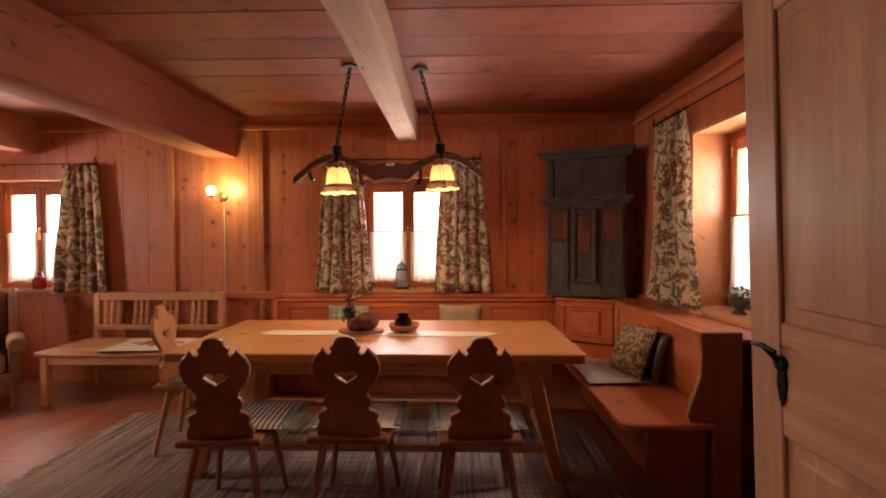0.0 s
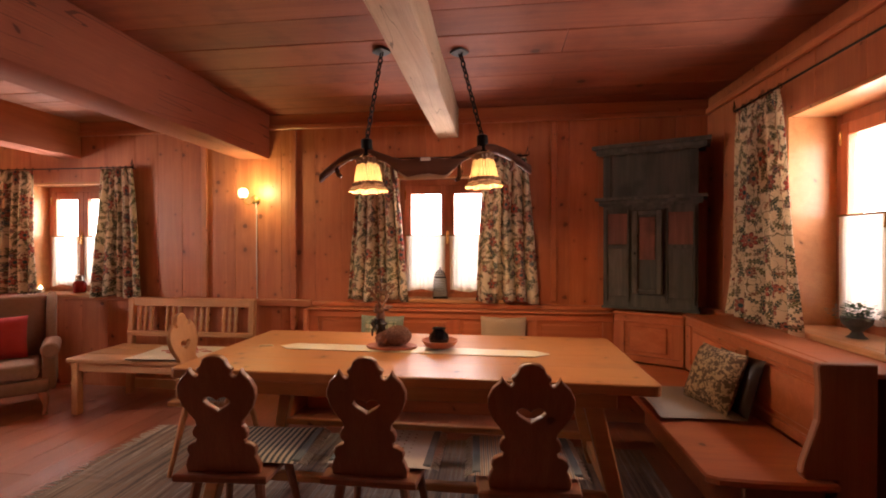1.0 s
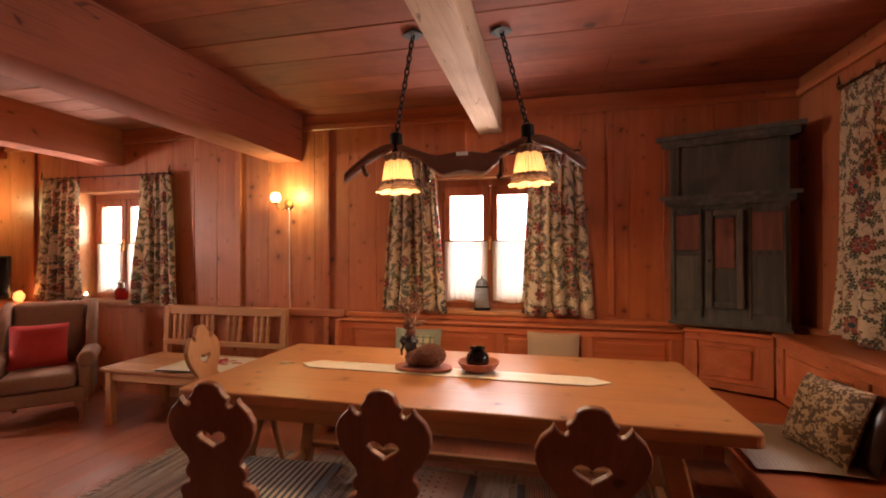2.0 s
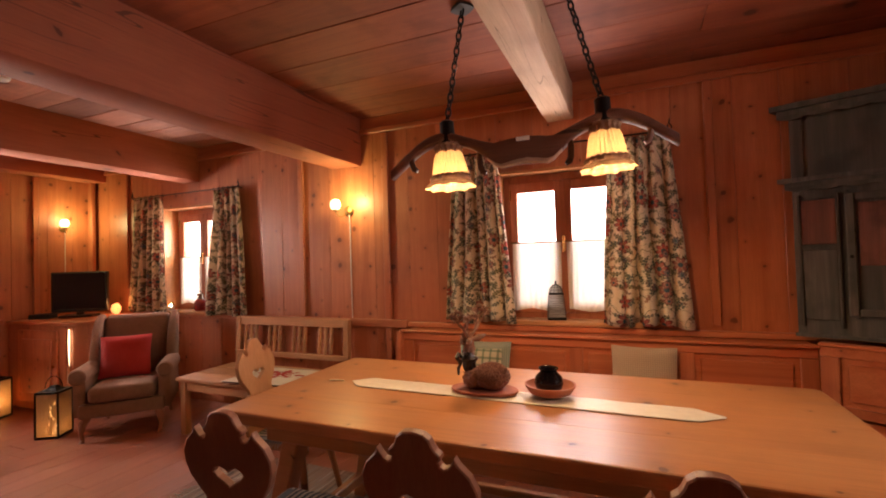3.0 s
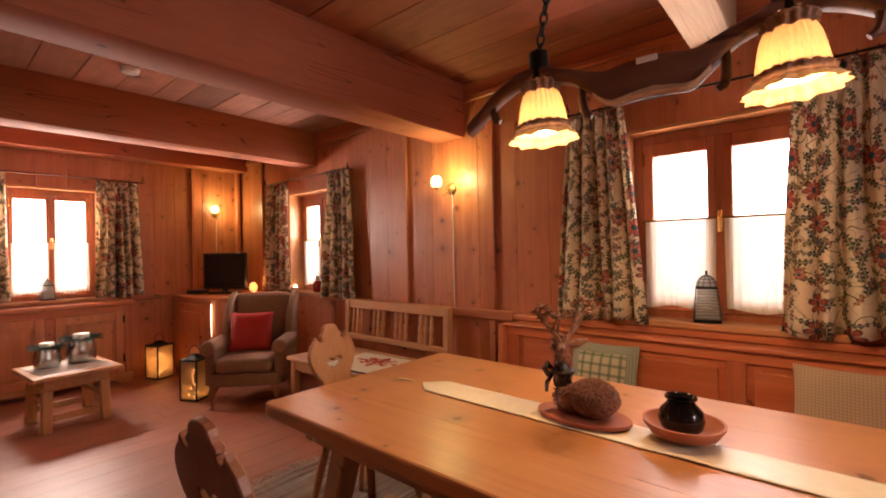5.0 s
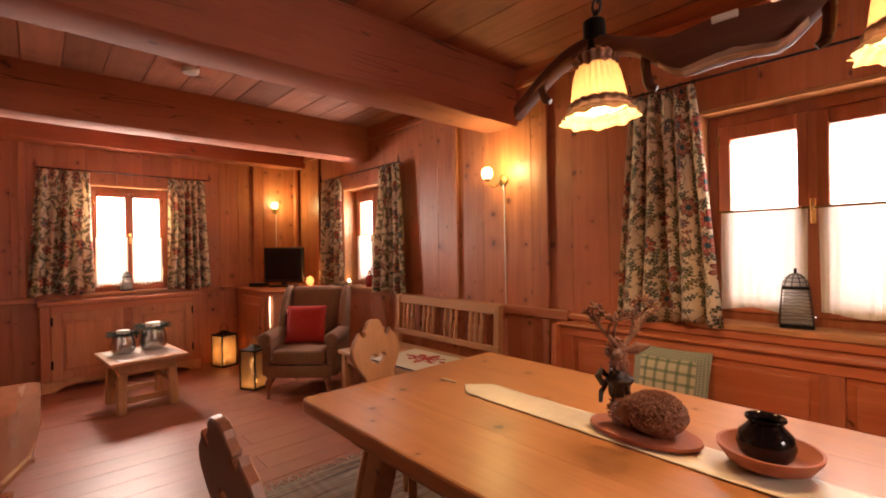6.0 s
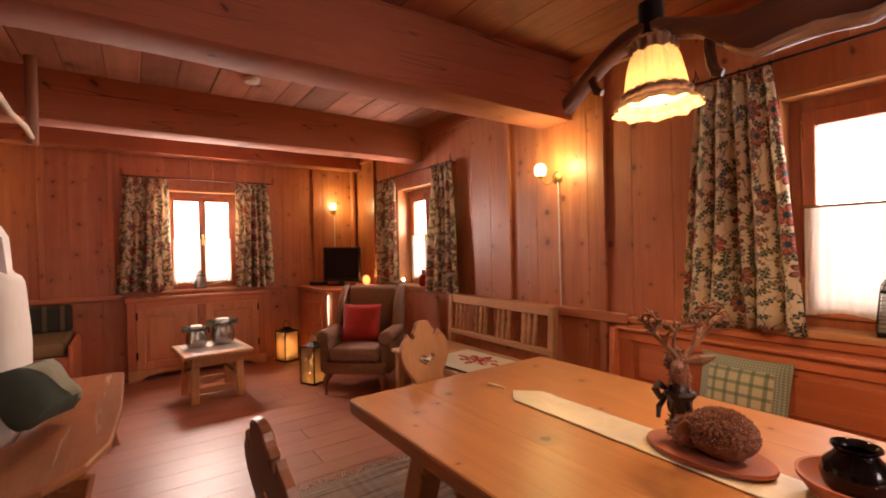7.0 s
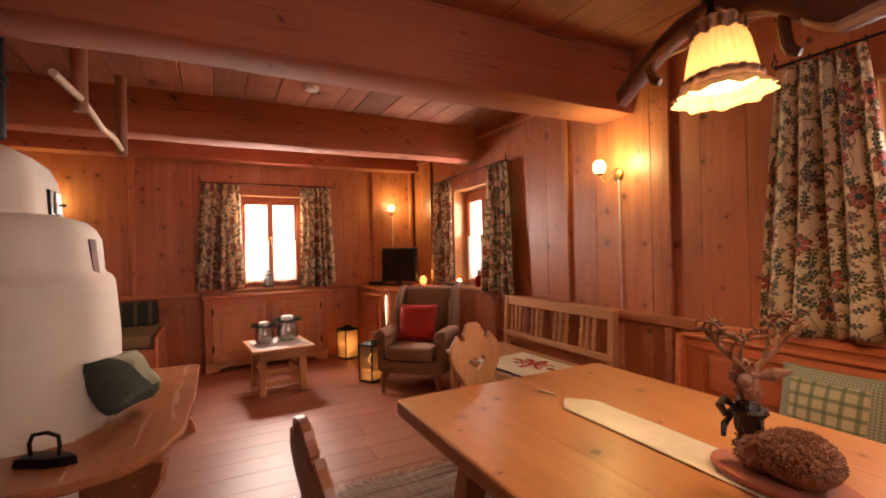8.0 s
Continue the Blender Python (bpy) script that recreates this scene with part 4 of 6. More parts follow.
# wall rail over the bench, beside and under the window
b = box(-2.14, XE - 0.03, YN - 0.05, YN - 0.003, 0.815, 0.853, 0.006)
tagged(part("trim_bench", b, M_TRIM_X), "pine rail above the bench", "trim", kind="structure")
b = box(XE - 0.05, XE - 0.003, 2.4, YN - 0.055, 0.825, 0.863, 0.006)
tagged(part("trim_bench_side", b, M_TRIM_Y), "pine rail above the bench", "trim", kind="structure")


# ---- old painted corner cupboard ----
def corner_cupboard():
    ax, ay, bx, by = 0.378, 4.955, 1.012, 4.70
    ang = math.degrees(math.atan2(by - ay, bx - ax))
    w = math.hypot(bx - ax, by - ay)
    t = thing("corner_cupboard", pose(ax, ay, 0.842, 0, 0, ang), "antique dark painted wall cupboard with carved cornices in the corner", "cupboard")
    h1, h2, h3 = 0.85, 0.93, 1.26
    out = [(0, 0), (w, 0), (w, 0.24), (0.02, 0.03)]

    def prism(z0, z1, grow=0.0):
        b = bmesh.new()
        f = b.faces.new([b.verts.new((x + (grow * (2 * x / w - 1)), y - grow if y < 0.01 else y, z0)) for x, y in out])
        got = bmesh.ops.extrude_face_region(b, geom=[f])
        bmesh.ops.translate(b, vec=(0, 0, z1 - z0), verts=[g for g in got["geom"] if isinstance(g, bmesh.types.BMVert)])
        return b
    part("body", prism(0.02, h1), M_DARK_OLD, t)
    part("base_moulding", prism(0.0, 0.02, 0.012), M_DARK_OLD, t)
    # lower front: frame, two flanks with carved fields, middle door
    for x0, x1 in ((0.02, 0.20), (w - 0.22, w - 0.02)):
        part("panel", box(x0 + 0.015, x1 - 0.015, -0.010, -0.001, h1 - 0.33, h1 - 0.08, 0.004), M_RED_OLD, t, "worn red painted field")
        part("panel", box(x0 + 0.015, x1 - 0.015, -0.008, -0.001, 0.10, h1 - 0.36, 0.004), M_DARK_OLD, t)
        b = box(x0, x0 + 0.015, -0.016, -0.001, 0.06, h1 - 0.05, 0.003)
        box(x1 - 0.015, x1, -0.016, -0.001, 0.06, h1 - 0.05, 0.003, b)
        box(x0, x1, -0.015, -0.001, h1 - 0.36, h1 - 0.33, 0.003, b)
        part("moulding", b, M_DARK_OLD, t)
    door = part("door", box(0.225, w - 0.245, -0.022, -0.002, 0.13, h1 - 0.06, 0.004), M_DARK_OLD, t)
    b = box(0.225, 0.265, -0.042, -0.023, 0.13, h1 - 0.06, 0.006)
    box(w - 0.285, w - 0.245, -0.042, -0.023, 0.13, h1 - 0.06, 0.006, b)
    box(0.266, w - 0.286, -0.041, -0.023, 0.13, 0.17, 0.006, b)
    box(0.266, w - 0.286, -0.041, -0.023, h1 - 0.10, h1 - 0.06, 0.006, b)
    part("door_frame", b, M_DARK_OLD, door)
    part("door_panel", box(0.275, w - 0.295, -0.030, -0.023, 0.40, h1 - 0.115, 0.004), M_RED_OLD, door, "worn red painted door field")
    part("knob", lathe([(0.0, 0.0), (0.006, 0.0), (0.009, 0.012), (0.0, 0.018)], 10, None, pose(0.245, -0.042, 0.45, 90)), M_IRON, door, "", True)
    # cornices with scalloped lower edges
    for z, grow, hgt in ((h1, 0.03, 0.05), (h3, 0.05, 0.06)):
        part("cornice", prism(z, z + hgt * 0.5, grow), M_DARK_OLD, t)
        part("cornice", prism(z + hgt * 0.5, z + hgt, grow + 0.03), M_DARK_OLD, t)
        n = 24
        edge = [(-grow, z)] + [(-grow + (w + 2 * grow) * i / n, z - 0.012 - 0.016 * abs(math.sin(i * math.pi / 4))) for i in range(n + 1)] + [(w + grow, z)]
        part("scalloped_edge", slab(edge, 0.012, 0.0, None, pose(0, -grow - 0.002, 0)), M_DARK_OLD, t)
    part("upper_niche", prism(h1 + 0.05, h3), M_DARK_OLD, t)
    part("niche_frame", box(0.0, 0.06, -0.014, -0.001, h1 + 0.05, h3, 0.004), M_DARK_OLD, t)
    part("niche_frame", box(w - 0.06, w, -0.014, -0.001, h1 + 0.05, h3, 0.004), M_DARK_OLD, t)
    return t


corner_cupboard()


# ---- pendant made of an ox yoke ----
WARM = (1.0, 0.66, 0.29)
GLOW = (1.0, 0.95, 0.36)
M_SHADE = thin_cloth("pleated_shade", (0.66, 0.49, 0.26), 0.082)
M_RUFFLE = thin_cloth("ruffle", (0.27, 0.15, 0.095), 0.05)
# lighter copy of the ruffle cloth, with the bulb's glow in its colour
M_HEM_GLOW = thin_cloth("ruffle_hem_glow", (0.40, 0.26, 0.14), 0.062)
M_GREYIRON = plain("grey_iron", (0.10, 0.105, 0.105), 0.7, 0.0, 0.3, 60.0)
M_BULB = glow("bulb", (1.0, 0.80, 0.48), 22.0)
M_YOKE = wood("yoke_wood", (0.10, 0.035, 0.019), (0.17, 0.065, 0.034), 0, 0.1, 0.55, cracks=0.01)
# pale colour that paints the reflected window light under the yoke
M_EDGE_SHEEN = wood("yoke_edge_sheen", (0.50, 0.33, 0.21), (0.66, 0.48, 0.34), 0, 0.0, 0.5, wear=0.5)


def chain(parent, p0, p1, n):
    p0, p1 = Vector(p0), Vector(p1)
    d = (p1 - p0).normalized()
    s = d.orthogonal().normalized()
    u = d.cross(s)
    step = (p1 - p0).length / n
    for i in range(n):
        c = p0 + (p1 - p0) * (i + 0.5) / n
        e = s if i % 2 else u
        pts = [c + d * (step * 0.66) * math.sin(a) + e * 0.0125 * math.cos(a) for a in [k * math.pi / 6 for k in range(13)]]
        part("link", tube(pts, 0.0046, 6), M_IRON, parent, "", True)


def yoke_pendant():
    t = thing("yoke_pendant", pose(-0.921, 3.815, 1.825, 0, -2.5, 8.7), "pendant lamp made of a dark ox yoke on iron chains", "lamp")
    # yoke beam: two bows with a thick middle
    n = 48
    b = bmesh.new()
    rings = []
    for i in range(n + 1):
        u = 2 * i / n - 1
        x = u * 0.64
        a = abs(u)
        bow = 0.075 * math.sin(min(1.0, max(0.0, (a - 0.2) / 0.8)) * math.pi) - 0.055 * max(0.0, a - 0.55) / 0.45
        top = 0.055 + bow + 0.012 * math.cos(u * 9)
        thick = 0.128 - 0.075 * min(1.0, max(0.0, (a - 0.16) / 0.2))
        bot = top - thick
        dep = 0.042 - 0.012 * a
        ring = []
        for k in range(10):
            g = 2 * math.pi * k / 10 + math.pi / 10
            cy, cz = math.cos(g), math.sin(g)
            ring.append(b.verts.new((x, dep * math.copysign(abs(cy) ** 0.6, cy), (top + bot) / 2 + thick / 2 * math.copysign(abs(cz) ** 0.6, cz) + 0.003 * noise.noise(Vector((x * 12, cy, cz))))))
        rings.append(ring)
    for p, q in zip(rings, rings[1:]):
        for k in range(10):
            b.faces.new((p[k], p[(k + 1) % 10], q[(k + 1) % 10], q[k]))
    b.faces.new(rings[0])
    b.faces.new(rings[-1][::-1])
    part("yoke", b, M_YOKE, t, "", True)
    # the mortise is an open hole; white colour paints the brightness behind it
    part("mortise", box(-0.030, 0.030, -0.0440, -0.030, 0.038, 0.057, 0.002), M_WHITE, t, "white block for the light showing through the mortise")
    # window sheen on the lower edge of the middle block, as a pale strip
    b = bmesh.new()
    rows = []
    for i in range(33):
        u = -0.26 + 0.52 * i / 32
        a = abs(u)
        bow = 0.075 * math.sin(max(0.0, (a - 0.2) / 0.8) * math.pi)
        bot = 0.055 + bow + 0.012 * math.cos(u * 9) - 0.128 + 0.075 * min(1.0, max(0.0, (a - 0.16) / 0.2))
        k = max(0.15, 1 - (a / 0.26) ** 2) * (0.8 + 0.5 * noise.noise(Vector((u * 22, 0, 3))))
        rows.append([b.verts.new((u * 0.64, y, z)) for y, z in ((-0.030, bot - 0.004), (-0.043, bot + 0.004), (-0.0455, bot + 0.006 + 0.016 * k), (-0.036, bot + 0.008 + 0.016 * k))])
    for p, q in zip(rows, rows[1:]):
        for k in range(3):
            b.faces.new((p[k], q[k], q[k + 1], p[k + 1]))
    part("worn_edge", b, M_EDGE_SHEEN, t, "pale strip for the window sheen on the lower edge")
    for s in (-1, 1):
        # neck staves
        for x, z1, z0 in ((s * 0.53, 0.062, -0.035), (s * 0.20, 0.07, -0.085)):
            part("stave", tube([(x, 0, z1), (x + s * 0.006, -0.012, (z0 + z1) / 2), (x + s * 0.002, -0.012, z0 + 0.03), (x - s * 0.006, -0.012, z0 + 0.01), (x - s * 0.022, -0.012, z0)], [0.013, 0.014, 0.014, 0.014, 0.010], 8), M_YOKE, t, "", True)
        cx = s * 0.352
        chain(t, (s * 0.235, 0, 0.712), (cx, 0, 0.175), 15)
        b = lathe([(0.0, 0.0), (0.052, 0.0), (0.05, 0.012), (0.02, 0.02), (0.0, 0.02)], 12, None, pose(s * 0.235, 0, 0.698 + s * -0.010), lambda a, z: 0.12 * math.cos(4 * a))
        part("ceiling_rose", b, M_GREYIRON, t, "grey iron ceiling rose", True)
        part("socket", lathe([(0.0, 0.19), (0.024, 0.19), (0.034, 0.182), (0.036, 0.10), (0.037, 0.075), (0.0, 0.07)], 18, None, pose(cx, 0, 0)), M_IRON, t, "", True)
        pleat = lambda a, z: 0.045 * math.cos(26 * a)
        b = lathe([(0.050, 0.055), (0.058, 0.040), (0.068, 0.012), (0.076, -0.030), (0.082, -0.070), (0.084, -0.092)], 104, None, pose(cx, 0, 0), pleat)
        caps = [f for f in b.faces if len(f.verts) > 8]
        bmesh.ops.delete(b, geom=caps, context="FACES")
        shade = part("shade", b, M_SHADE, t, "glowing yellow pleated fabric shade", True)
        for z, r, hgt, amp in ((-0.128, 0.086, 0.056, 0.10), (0.040, 0.060, 0.040, 0.12)):
            ruffle = lambda a, zz: amp * math.sin(17 * a + 0.8 * math.sin(3 * a)) * 0.5
            rows = [(r * 0.96, z + hgt), (r * 1.10, z + hgt * 0.80), (r * 1.04, z + hgt * 0.50), (r * 1.18, z + hgt * 0.30), (r * 1.38, z - 0.002)]
            if z > 0:
                rows = [(r * 0.66, z + hgt), (r * 0.95, z + hgt * 0.9), (r * 1.16, z + hgt * 0.55), (r * 1.02, z + hgt * 0.2), (r * 1.10, z - 0.008)]
            b = lathe(rows, 120, None, pose(cx, 0, 0), ruffle)
            bmesh.ops.delete(b, geom=[f for f in b.faces if len(f.verts) > 8], context="FACES")
            for v in b.verts:
                if v.co.z < z + 0.002:
                    v.co.z += 0.0035 * math.sin(9 * math.atan2(v.co.y, v.co.x - cx))
            # the lower ruffle's hem takes the lighter cloth that paints lamp glow
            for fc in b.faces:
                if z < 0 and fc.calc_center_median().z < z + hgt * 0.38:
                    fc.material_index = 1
            part("ruffle", b, (M_RUFFLE, M_HEM_GLOW), shade, "brownish gathered ruffle with lamp glow painted paler into its hem", True)
        bulb = part("bulb", lathe([(0.0, -0.105), (0.018, -0.10), (0.028, -0.078), (0.024, -0.052), (0.013, -0.03), (0.0, -0.026)], 16, None, pose(cx, 0, 0)), M_BULB, t, "", True)
        bulb.visible_shadow = False
    return t


yoke_pendant()
for s in (-1, 1):
    point_lamp("pendant_light", (-0.921 + s * 0.348, 3.815 + s * 0.053, 1.735 + s * 0.015), 6.6, WARM, 0.03)


# ---- wall lamps ----
M_GLOBE = glow("lit_glass_shade", (1.0, 0.76, 0.36), 1.7)


def wall_lamp(m, label, cable):
    """Local: y away from the wall into the room is negative; the plate sits at y = 0."""
    t = thing("wall_lamp", m, label, "lamp", "wall lamps")
    part("wall_plate", lathe([(0.0, 0.0), (0.042, 0.0), (0.044, 0.008), (0.03, 0.018), (0.0, 0.022)], 20, None, pose(0, 0, 0, 90)), M_OLDBRASS, t, "", True)
    part("arm", tube([(0.0, -0.018, 0.0), (0.0, -0.05, -0.03), (-0.01, -0.08, -0.055), (-0.03, -0.105, -0.05), (-0.045, -0.115, -0.02), (-0.05, -0.12, 0.0)], 0.005, 8), M_OLDBRASS, t, "", True)
    part("holder", lathe([(0.0, 0.0), (0.02, 0.0), (0.03, 0.02), (0.034, 0.04)], 16, None, pose(-0.05, -0.12, -0.005)), M_OLDBRASS, t, "", True)
    b = lathe([(0.024, 0.02), (0.042, 0.035), (0.052, 0.06), (0.054, 0.085), (0.048, 0.115), (0.03, 0.135), (0.0, 0.14)], 20, None, pose(-0.05, -0.12, -0.015) @ Matrix.Diagonal((0.8, 0.8, 0.78, 1)))
    shade = part("shade", b, M_GLOBE, t, "lit cream glass shade", True)
    shade.visible_shadow = False
    if cable:
        part("cable", tube([(0.01, -0.012, -0.03), (0.014, -0.006, -0.1), (0.012, -0.006, -0.5), (0.016, -0.006, cable)], 0.0035, 6), M_WHITE, t, "thin white cable", True)
    return t


wall_lamp(pose(-2.70, YN - 0.004, 1.775), "brass wall lamp with a lit cream shade and a white cable", -0.92)
point_lamp("wall_light", (-2.66, YN - 0.17, 1.86), 4.5, GLOW, 0.05)
wall_lamp(pose(XW + 0.004, 4.68, 1.80, 0, 0, 90), "brass wall lamp with a lit cream shade beside the television", -0.35)
point_lamp("wall_light", (XW + 0.15, 4.66, 1.87), 4.3, GLOW, 0.05)
wall_lamp(pose(XW + 0.004, 1.14, 1.78, 0, 0, 90), "brass wall lamp with a lit cream shade above the daybed", 0)
point_lamp("wall_light", (XW + 0.15, 1.11, 1.85), 2.8, GLOW, 0.05)


# ---- slatted bench at the wall ----
def slatted_bench():
    x0, x1, yf, yb = -3.90, -2.60, 4.27, 4.84
    t = thing("slatted_bench", pose(x0, yf, 0), "light pine bench with a spindle back under the wall lamp", "bench")
    L, D = x1 - x0, yb - yf
    ys = [0, D / 3, 2 * D / 3, D]
    for a, c in zip(ys, ys[1:]):
        part("seat_board", box(0, L, a + 0.001, c - 0.001, 0.425, 0.455, 0.006), M_PALE_X, t)
    part("apron", box(0.05, L - 0.05, 0.03, 0.05, 0.35, 0.424, 0.003), M_PALE_X, t)
    for x in (0.03, L - 0.09):
        part("leg", box(x, x + 0.06, 0.02, 0.075, 0, 0.424, 0.006), M_PALE_Z, t)
        b = box(x, x + 0.055, D - 0.03, D + 0.02, 0, 0.87, 0.006)
        for v in b.verts:
            v.co.y += max(0.0, v.co.z - 0.42) * 0.10
        part("back_post", b, M_PALE_Z, t)
    for z0, z1 in ((0.80, 0.875), (0.53, 0.575)):
        k = ((z0 + z1) / 2 - 0.42) * 0.10
        part("back_rail", box(0.03, L - 0.03, D - 0.02 + k, D + 0.008 + k, z0, z1, 0.006), M_PALE_X, t)
    for i in range(12):
        x = 0.145 + 0.275 * (i // 3) + 0.058 * (i % 3)
        b = lathe([(0.0, 0.576), (0.012, 0.576), (0.018, 0.615), (0.011, 0.655), (0.016, 0.67), (0.019, 0.69), (0.016, 0.71), (0.011, 0.725), (0.018, 0.765), (0.012, 0.799), (0.0, 0.799)], 10)
        for v in b.verts:
            v.co.x += x
            v.co.y += D - 0.006 + (v.co.z - 0.42) * 0.10
        part("spindle", b, M_PALE_Z, t, "", True)
    return t


slatted_bench()
M_STAR = plain("white_linen", (0.66, 0.60, 0.52), 0.95, 0.0, 0.1, 200.0)
pad = thing("star_cushion", pose(-3.02, 4.50, 0.456, 0, 0, 4), "flat white cushion with a red star motif on the slatted bench", "cushion")
part("pad", cushion(0.74, 0.46, 0.03, pose(0, 0, 0.016), None, 1.0, 12), M_STAR, pad, "", True)
b = bmesh.new()
for i in range(8):
    spoke = Matrix.Diagonal((1.7, 1.0, 1.0, 1.0)) @ pose(0, 0, 0, 0, 0, 45 * i)
    reach = 0.125 if i % 2 == 0 else 0.10
    box(0.018, reach, -0.009, 0.009, 0.029, 0.0345, 0.001, b, spoke)
    for at, half in ((0.055, 0.026), (0.085, 0.020)):
        box(at, at + 0.012, -half, half, 0.029, 0.0343, 0.001, b, spoke)
lathe([(0.0, 0.029), (0.026, 0.029), (0.024, 0.0347), (0.0, 0.0347)], 12, b, Matrix.Diagonal((1.7, 1.0, 1.0, 1.0)))
part("star", b, M_RED, pad, "red embroidered snow star")
for s in (-1, 1):
    part("border", box(-0.35, 0.35, s * 0.226 - 0.006, s * 0.226 + 0.006, 0.010, 0.019, 0.003), M_BLACK, pad, "dark edging")


# ---- wing chair ----
def wing_chair():
    t = thing("wing_armchair", pose(-4.485, 4.297, 0, 0, 0, 46) @ Matrix.Diagonal((0.875, 0.91, 0.89, 1)), "brown wool wing armchair with cabriole legs and a red cushion", "armchair")
    # local: front is -y; width 0.74
    part("seat_cushion", box(-0.26, 0.26, -0.36, 0.17, 0.33, 0.47, 0.045, None, None, 3), M_ARM, t, "", True)
    part("seat_base", box(-0.33, 0.33, -0.33, 0.30, 0.20, 0.325, 0.02, None, None, 2), M_ARM, t, "", True)
    b = box(-0.29, 0.29, 0.17, 0.29, 0.30, 1.03, 0.05, None, None, 3)
    for v in b.verts:
        v.co.y += (v.co.z - 0.3) * 0.16
        if v.co.z > 0.9:
            v.co.z += 0.03 * (1 - (v.co.x / 0.29) ** 2)
    part("backrest", b, M_ARM, t, "", True)
    for s in (-1, 1):
        out = [(0.30, 0.42), (0.36, 0.60), (0.40, 0.90), (0.41, 1.02), (0.36, 1.05), (0.27, 1.02), (0.16, 0.90), (0.08, 0.72), (0.04, 0.58), (0.02, 0.42)]
        b = bmesh.new()
        f = b.faces.new([b.verts.new((0, y, z)) for y, z in out])
        got = bmesh.ops.extrude_face_region(b, geom=[f])
        bmesh.ops.translate(b, vec=(0.075, 0, 0), verts=[g for g in got["geom"] if isinstance(g, bmesh.types.BMVert)])
        bmesh.ops.recalc_face_normals(b, faces=b.faces)
        bmesh.ops.bevel(b, geom=[e for e in b.edges if e.calc_face_angle(0) > 1.2], offset=0.025, segments=3, affect="EDGES", profile=0.5)
        bmesh.ops.translate(b, vec=(s * 0.325 - 0.0375, 0, 0), verts=b.verts)
        part("wing", b, M_ARM, t, "", True)
        b = box(s * 0.325 - 0.05, s * 0.325 + 0.05, -0.30, 0.22, 0.21, 0.55, 0.02, None, None, 2)
        part("arm_side", b, M_ARM, t, "", True)
        part("arm_roll", lathe([(0.0, 0.0), (0.055, 0.0), (0.07, 0.015), (0.072, 0.45), (0.06, 0.52), (0.0, 0.53)], 18, None, pose(s * 0.335, -0.335, 0.57, -90)), M_ARM, t, "rolled arm", True)
        part("leg", tube([(s * 0.27, -0.27, 0.21), (s * 0.30, -0.315, 0.15), (s * 0.305, -0.325, 0.08), (s * 0.295, -0.325, 0.025), (s * 0.30, -0.34, 0.0)], [0.036, 0.034, 0.018, 0.016, 0.024], 10), M_CHAIR, t, "curved dark wooden leg", True)
        part("leg", tube([(s * 0.26, 0.27, 0.21), (s * 0.27, 0.31, 0.1), (s * 0.28, 0.35, 0.0)], [0.026, 0.02, 0.016], 10), M_CHAIR, t, "", True)
    return t


wing_chair()
red = part("red_cushion", cushion(0.38, 0.36, 0.12), M_RED, None, "", True)
red.matrix_basis = pose(-4.485, 4.297, 0, 0, 0, 46) @ pose(-0.05, 0.07, 0.585, 72, 0, 3)
tagged(red, "plain red square cushion leaning in the wing armchair", "cushion")


# ---- tiled-stove corner: white plaster oven, bench round it ----
def round_box(x0, x1, y0, y1, rows, r, seg=6):
    """A rounded rectangular body: rows of (height, inset)."""
    b = bmesh.new()
    rings = []
    for z, ins in rows:
        ring = []
        rr = max(0.03, r - ins * 0.4)
        for cx, cy, a0 in ((x1, y1, 0), (x0, y1, 90), (x0, y0, 180), (x1, y0, 270)):
            for k in range(seg + 1):
                a = radians(a0 + 90 * k / seg)
                sx, sy = (1 if cx == x1 else -1), (1 if cy == y1 else -1)
                px, py = cx - sx * (rr + ins) + rr * math.cos(a), cy - sy * (rr + ins) + rr * math.sin(a)
                w = 0.012 * noise.noise(Vector((px * 3, py * 3, z * 3)))
                ring.append(b.verts.new((px + w, py + w, z + 0.006 * noise.noise(Vector((px * 4, py * 4, 9 + z))))))
        rings.append(ring)
    n = len(rings[0])
    for p, q in zip(rings, rings[1:]):
        for i in range(n):
            b.faces.new((p[i], p[(i + 1) % n], q[(i + 1) % n], q[i]))
    b.faces.new(rings[-1])
    b.faces.new(rings[0][::-1])
    return b


HATCH = (-3.80, 1.742, 1.605)


